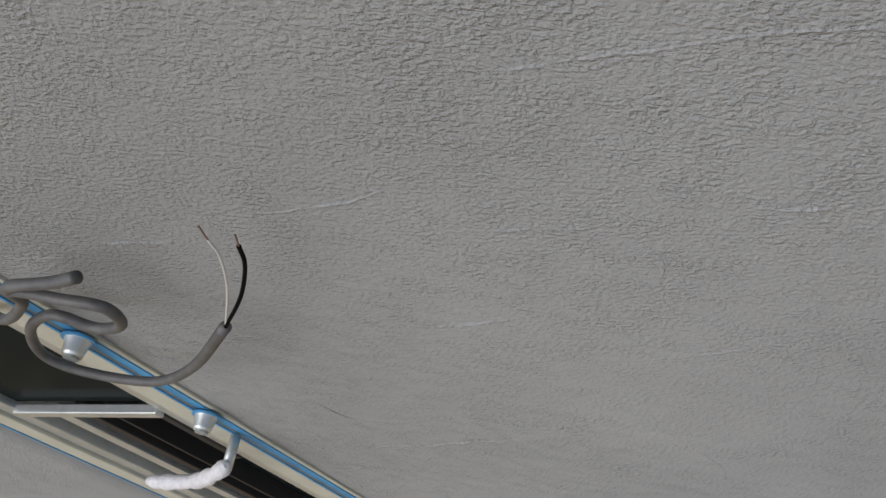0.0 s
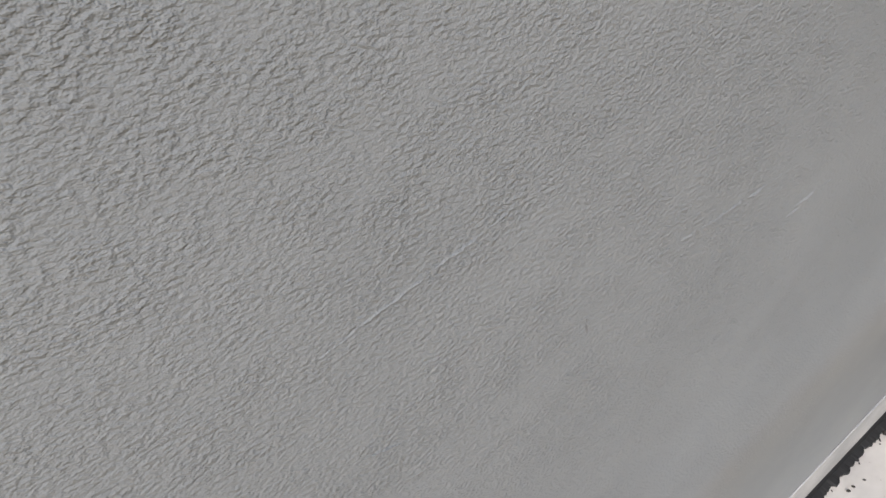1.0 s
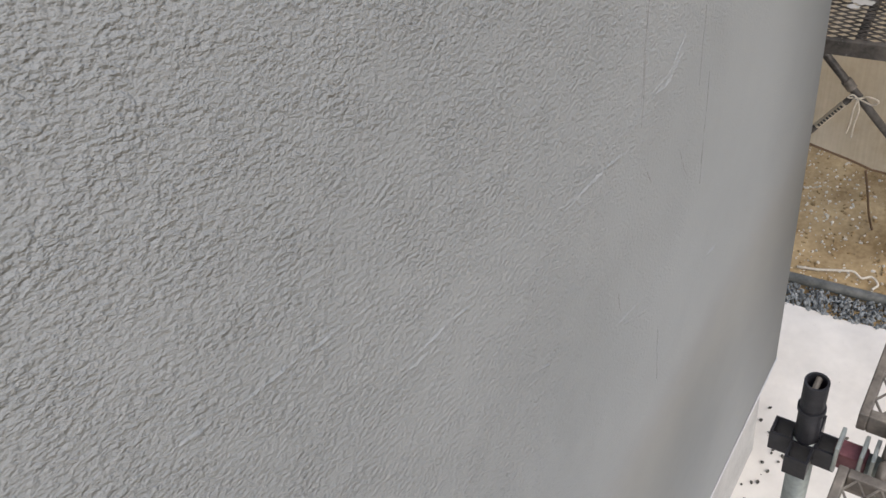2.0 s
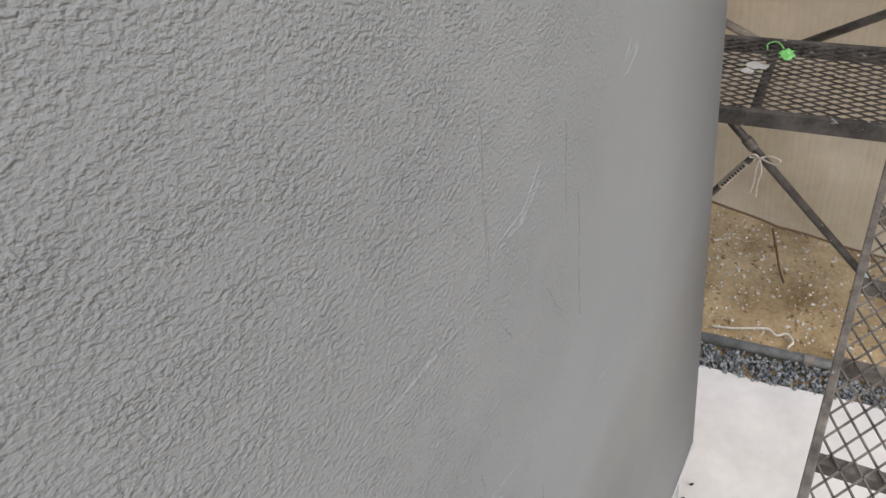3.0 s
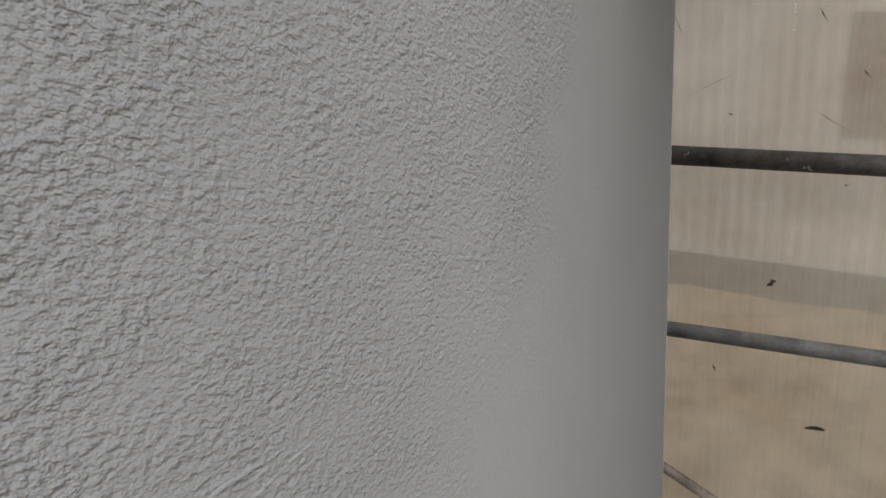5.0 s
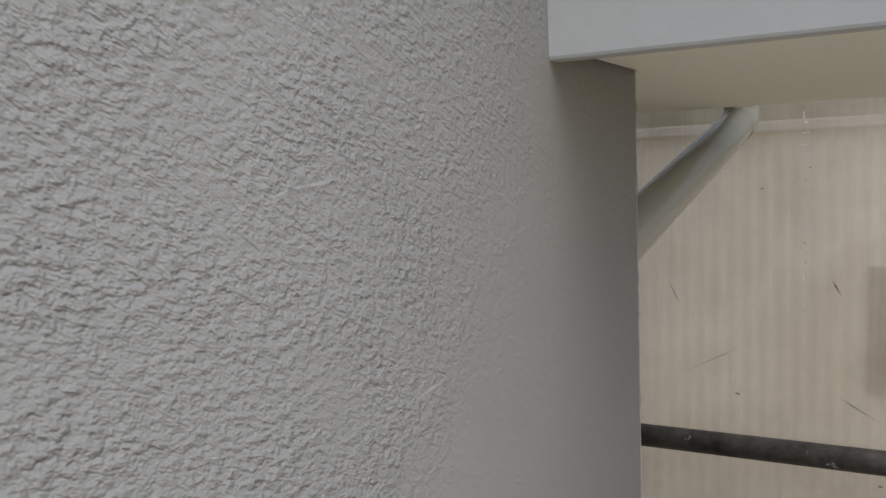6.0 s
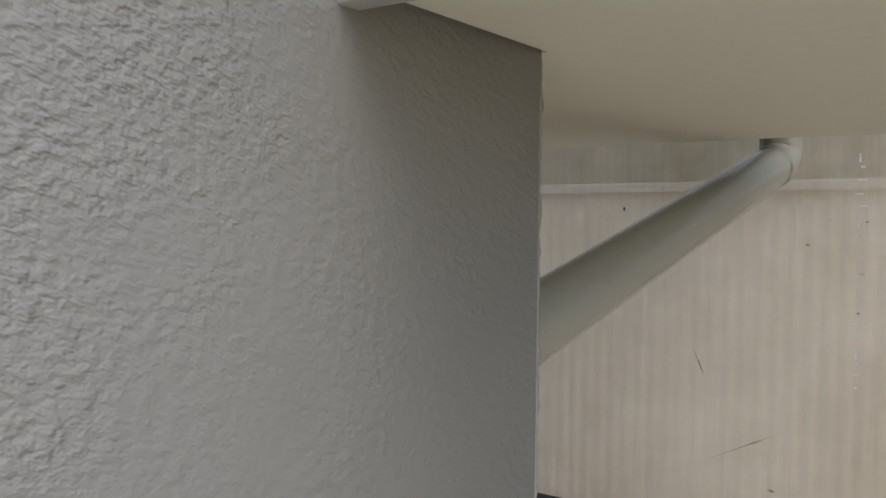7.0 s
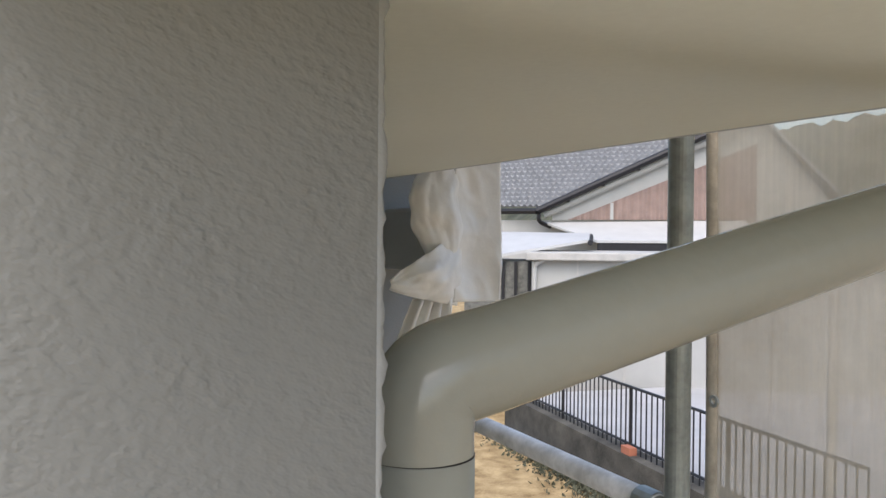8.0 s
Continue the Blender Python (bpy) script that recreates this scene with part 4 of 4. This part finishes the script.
def creased(u, v, k):
    """Sharp creases that run across a sheet of film at slants."""
    return abs(noise.noise((u * 2.1 + v * 1.3, v * 2.4 - u, k))) + 0.5 * abs(noise.noise((u * 4.3 - v * 2.2, v * 5.1, k + 3)))


def curtain(u, v):
    x = 0.700 + 0.118 * u + 0.006 * v * u + 0.005 * noise.noise((v * 5, 2, 1))
    z = 3.27 - 0.355 * v + 0.012 * noise.noise((u * 2, 7, 0)) * v
    return x, 1.44 + 0.016 * creased(u * 0.6, v * 0.9, 1) + 0.012 * math.sin(u * 3.2), z


def bulge(a, v):
    swell = 0.062 * (math.sin(math.pi * min(1, 0.12 + 0.9 * v)) ** 0.6) + 0.012 * noise.noise((v * 6, a, 2))
    x = 0.668 - 0.012 * math.sin(v * 5) - swell * math.cos(a)
    return x, 1.47 - 0.75 * swell * math.sin(a) - 0.008 * creased(a * 0.7, v * 0.8, 4), 3.235 - 0.255 * v


def flap(u, v):
    x = 0.532 + 0.19 * u
    half = 0.012 + 0.075 * u ** 0.8
    z = 2.958 + 0.012 * u - half * (1 - 2 * v) * (1.0 if v > 0.5 else 0.75) + 0.03 * u * v
    return x, 1.425 + 0.05 * u ** 3 - 0.03 * math.sin(u * 2.6) * math.sin(v * 3.1) - 0.028 * creased(u * 0.9, v * 0.8, 7), z


def pleats(u, v):
    x = 0.600 + 0.10 * u - 0.035 * v * (1 - u)
    return x, 1.45 + 0.014 * math.sin(u * 26 + 2 * v) + 0.008 * noise.noise((u * 5, v * 3, 5)), 2.925 - 0.10 * v


film("hanging_film", steps(0, 1, 30), steps(0, 1, 60), curtain, "white film hanging flat")
film("swollen_film", steps(0.0, math.pi, 36), steps(0, 1, 50), bulge, "cloudy swollen film")
film("film_flap", steps(0, 1, 36), steps(0, 1, 24), flap, "crumpled flap of film")
film("pleated_film", steps(0, 1, 50), steps(0, 1, 16), pleats, "gathered lower end of the film")
part("bracket", boxed(0.66, 0.78, 1.52, 1.85, 2.98, 3.14, bevel=0.01), FASCIA, bundle, "grey box of the fitting")

# ---- beyond the scaffold ----
shed = thing("corrugated_shed", "pale corrugated shed with a capping along its top", "shed")
bm = bmesh.new()
grid(bm, steps(-9, 3.89, 520), (0.2, 3.32), lambda y, z: (6.0 + 0.004 * math.sin(y * 2 * math.pi / 0.12), y, z))
part("wall", bm, CORR, shed, smooth=True)
part("capping", boxed(5.93, 6.4, -9, 3.92, 3.32, 3.40, bevel=0.01), WHITEROOF, shed, "pale capping strip")
part("corner_trim", boxed(5.96, 6.05, 3.86, 3.93, 0.2, 3.32), WHITEROOF, shed)
part("drainpipe", sweep(bmesh.new(), [(5.90, 4.94, 0.3), (5.90, 4.94, 2.62)], 0.045, 10), WHITEROOF, shed, "white drainpipe")
part("roof", boxed(6.1, 11.0, -9, 3.86, 3.30, 3.36), WHITEROOF, shed)
part("end_wall", boxed(6.05, 11.0, 3.80, 3.87, 0.2, 3.30), CORR, shed)
part("plinth", boxed(5.9, 6.3, -9, 3.89, -0.3, 0.27), DARKCONC, shed, "dark stained plinth")
part("window", boxed(5.975, 5.985, -1.1, 0.46, 1.40, 2.32), BROWN, shed, "brown shutter")

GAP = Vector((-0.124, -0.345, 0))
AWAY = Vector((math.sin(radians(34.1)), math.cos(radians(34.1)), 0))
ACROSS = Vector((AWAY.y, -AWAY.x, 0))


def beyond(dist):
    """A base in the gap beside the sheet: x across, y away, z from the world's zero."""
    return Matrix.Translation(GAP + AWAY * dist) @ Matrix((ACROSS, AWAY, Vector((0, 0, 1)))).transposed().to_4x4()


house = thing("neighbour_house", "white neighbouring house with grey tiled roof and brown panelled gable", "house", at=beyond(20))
part("wall", boxed(-2.3, 5.6, 0.4, 8.0, 0.0, 3.45), PLASTER, house)
bm = bmesh.new()
bm.faces.new([bm.verts.new(q) for q in ((-1.0, 0.35, 3.45), (5.6, 0.35, 3.45), (3.6, 0.35, 5.87), (-1.0, 0.35, 3.80))])
ex = bmesh.ops.extrude_face_region(bm, geom=bm.faces[:])["geom"]
bmesh.ops.translate(bm, vec=(0, 0.2, 0), verts=[v for v in ex if isinstance(v, bmesh.types.BMVert)])
bmesh.ops.recalc_face_normals(bm, faces=bm.faces)
part("gable", bm, PLASTER, house, "white plaster gable")
bm = bmesh.new()
grid(bm, steps(-0.62, 3.6, 200), (0.0, 1.0), lambda x, t: (x, 0.31 + 0.02 * math.sin(x * 2 * math.pi / 0.19), 3.47 + t * max(0.02, (x + 0.62) * 0.41)))
part("panel", bm, BROWN, house, "brown corrugated panel", smooth=True)
# rolled tiles: courses along the eave, rolls up the slope
bm = bmesh.new()
us, vs = steps(0, 0.70, 84), steps(0, 2.2, 620)
grid(bm, us, vs, lambda u, v: (-1.3 + 7.0 * u - 4.4 * v, 0.05 + 1.6 * v, 3.76 + 3.2 * u + 0.06 * abs(math.sin(v * 31 * math.pi)) - 0.12 * (u * 30 % 1)))
part("roof", bm, TILE, house, "grey rolled tiles")
part("verge", sweep(bmesh.new(), [(-1.35, 0.0, 3.66), (3.6, 0.0, 5.93)], 0.085, 8), BLACKIRON, house, "dark verge board")
part("barge_board", sweep(bmesh.new(), [(-1.2, 0.22, 3.60), (3.6, 0.22, 5.79)], 0.11, 8), PLASTER, house, "white barge board")
part("far_slope", slab([(3.6, 0.0, 5.93), (3.6, 8.0, 5.93), (6.0, 8.0, 3.4), (6.0, 0.0, 3.4)], 0.1), TILE, house, "grey tiled far slope")
part("gutter", sweep(bmesh.new(), [(-1.35, 0.0, 3.66), (-10.9, 3.5, 3.68)], 0.07, 8), BLACKIRON, house, "dark gutter")
part("hopper", sweep(bmesh.new(), smooth_line([(-1.3, 0.0, 3.6), (-1.28, 0.05, 3.42), (-1.05, 0.35, 3.3)], 5), 0.05, 8), BLACKIRON, house)
part("porch_roof", slab([(-1.15, 0.26, 3.40), (3.4, 0.26, 3.47), (3.4, -1.2, 3.00), (0.05, -1.2, 2.99)], 0.05), WHITEROOF, house, "white sloping sheet roof")
part("porch_edge", boxed(0.05, 3.4, -1.17, -1.05, 2.74, 2.935), BLACKIRON, house)
for x in (0.35, 1.75):
    part("gable_batten", boxed(x, x + 0.07, 0.27, 0.30, 3.47, 3.47 + (x + 0.62) * 0.41), PLASTER, house)
for x in (-0.75, 0.05, 0.85):
    part("verge_bracket", boxed(x, x + 0.16, 0.02, 0.2, 3.60 + (x + 1.35) * 0.458, 3.70 + (x + 1.35) * 0.458), BLACKIRON, house)
for x in (0.9, 2.4):
    part("house_window", boxed(x, x + 0.8, 0.36, 0.40, 1.0, 2.1), GLASS, house)

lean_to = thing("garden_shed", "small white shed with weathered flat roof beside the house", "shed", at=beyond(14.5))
part("wall", boxed(-1.05, 5.0, 0.2, 2.4, 0.0, 2.66), PLASTER, lean_to)
part("roof", boxed(-1.16, 5.2, 0.0, 2.5, 2.66, 2.80, bevel=0.02), CONCRETE, lean_to, "weathered flat roof")
part("back_roof", slab([(-2.5, 2.5, 3.16), (-0.1, 2.5, 3.14), (-0.1, 1.1, 3.02), (-2.5, -0.1, 2.60)], 0.05), WHITEROOF, lean_to, "pale sheet roof")
part("roof_gutter", sweep(bmesh.new(), [(-0.08, 1.0, 2.96), (-0.08, 2.5, 3.08)], 0.05, 8), BLACKIRON, lean_to)
part("back_wall", boxed(-2.3, -1.06, 0.6, 2.4, 0.0, 2.62), GREYSTEEL, lean_to, "dark boarded side")
for x in (-1.62, -1.40, -1.16):
    part("side_post", boxed(x, x + 0.05, 0.5, 0.6, 0.0, 2.62), BLACKIRON, lean_to)
part("drainpipe", sweep(bmesh.new(), smooth_line([(-0.85, 0.1, 2.68), (-1.0, 0.12, 2.58), (-1.02, 0.14, 2.4), (-1.02, 0.14, 0.1)], 4), 0.045, 10), PLASTER, lean_to)
for x in (-0.3, 0.5, 1.3, 2.1, 2.9):
    part("wall_rib", boxed(x, x + 0.035, 0.18, 0.2, 0.0, 2.66), CONCRETE, lean_to)

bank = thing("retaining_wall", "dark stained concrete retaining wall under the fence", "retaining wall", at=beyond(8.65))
A, C = Vector((-1.25, 4.8, 0)), Vector((2.07, -1.75, 0))
d = (C - A).normalized()
s = Vector((-d.y, d.x, 0)) * 0.14
bm = bmesh.new()
low = [A - s, C - s, C + s, A + s]
corners = [bm.verts.new((q.x, q.y, -0.1)) for q in low] + [bm.verts.new((q.x, q.y, 0.56)) for q in low]
for f in ((0, 1, 2, 3), (4, 5, 6, 7), (0, 1, 5, 4), (1, 2, 6, 5), (2, 3, 7, 6), (3, 0, 4, 7)):
    bm.faces.new([corners[i] for i in f])
bmesh.ops.recalc_face_normals(bm, faces=bm.faces)
part("body", bm, DARKCONC, bank)
yard = tagged(part("yard", slab([(q.x, q.y, 0.55) for q in (A + s, C + s, C + s + Vector((9.5, 4.8, 0)), A + s + Vector((9.5, 4.8, 0)))], 0.5), mat("pale_yard_concrete", (0.41, 0.41, 0.42), 0.9, var=0.12, scale=1.5, bump=0.2)), "pale concrete yard behind the iron fence", "yard", kind="structure")
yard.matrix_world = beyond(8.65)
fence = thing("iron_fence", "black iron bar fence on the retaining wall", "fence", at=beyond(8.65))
for z in (0.65, 1.32):
    part("rail", sweep(bmesh.new(), [A + Vector((0, 0, z)), C + Vector((0, 0, z))], 0.018, 8), BLACKIRON, fence)
for k in range(64):
    q = A.lerp(C, k / 63)
    stout = k % 16 == 0
    part("post" if stout else "bar", sweep(bmesh.new(), [q + Vector((0, 0, 0.56)), q + Vector((0, 0, 1.32))], 0.022 if stout else 0.0095, 6), BLACKIRON, fence)
for k in (0.52, 0.93):
    q = A.lerp(C, k) - s * 0.5
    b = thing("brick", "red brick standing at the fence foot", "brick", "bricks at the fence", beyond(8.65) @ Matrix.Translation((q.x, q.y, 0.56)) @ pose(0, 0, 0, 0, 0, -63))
    part("block", boxed(-0.1, 0.1, -0.05, 0.05, 0, 0.09, bevel=0.006), BRICKRED, b)
weeds = bmesh.new()
for _ in range(3200):
    k = random.uniform(0.0, 0.85)
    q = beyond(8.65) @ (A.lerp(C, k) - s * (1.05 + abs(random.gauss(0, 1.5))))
    a, tall = random.uniform(0, 6.28), random.uniform(0.015, 0.06)
    side_way, tip = Vector((math.cos(a), math.sin(a), 0)) * random.uniform(0.012, 0.035), Vector((random.uniform(-0.05, 0.05), random.uniform(-0.05, 0.05), tall))
    weeds.faces.new([weeds.verts.new(v) for v in (q - side_way, q + side_way, q + tip * 0.6 + side_way * 0.8, q + tip)])
tagged(part("bank_weeds", weeds, LEAF), "low dark green weeds along the wall foot", "weeds", kind="stuff")

hill = thing("wooded_hill", "distant wooded hillside", "hill")
bm = bmesh.new()
grid(bm, steps(20, 150, 80), steps(-110, 120, 150), lambda x, y: (x + 20, y, -2.0 + 19 * (1 - math.exp(-(x - 20) / 26)) + 1.6 * noise.noise((x * 0.07, y * 0.07, 2)) + 1.3 * noise.noise((x * 0.6, y * 0.6, 6)) + 0.038 * y))
part("slope", bm, LEAF, hill)
hill["kind"] = "structure"
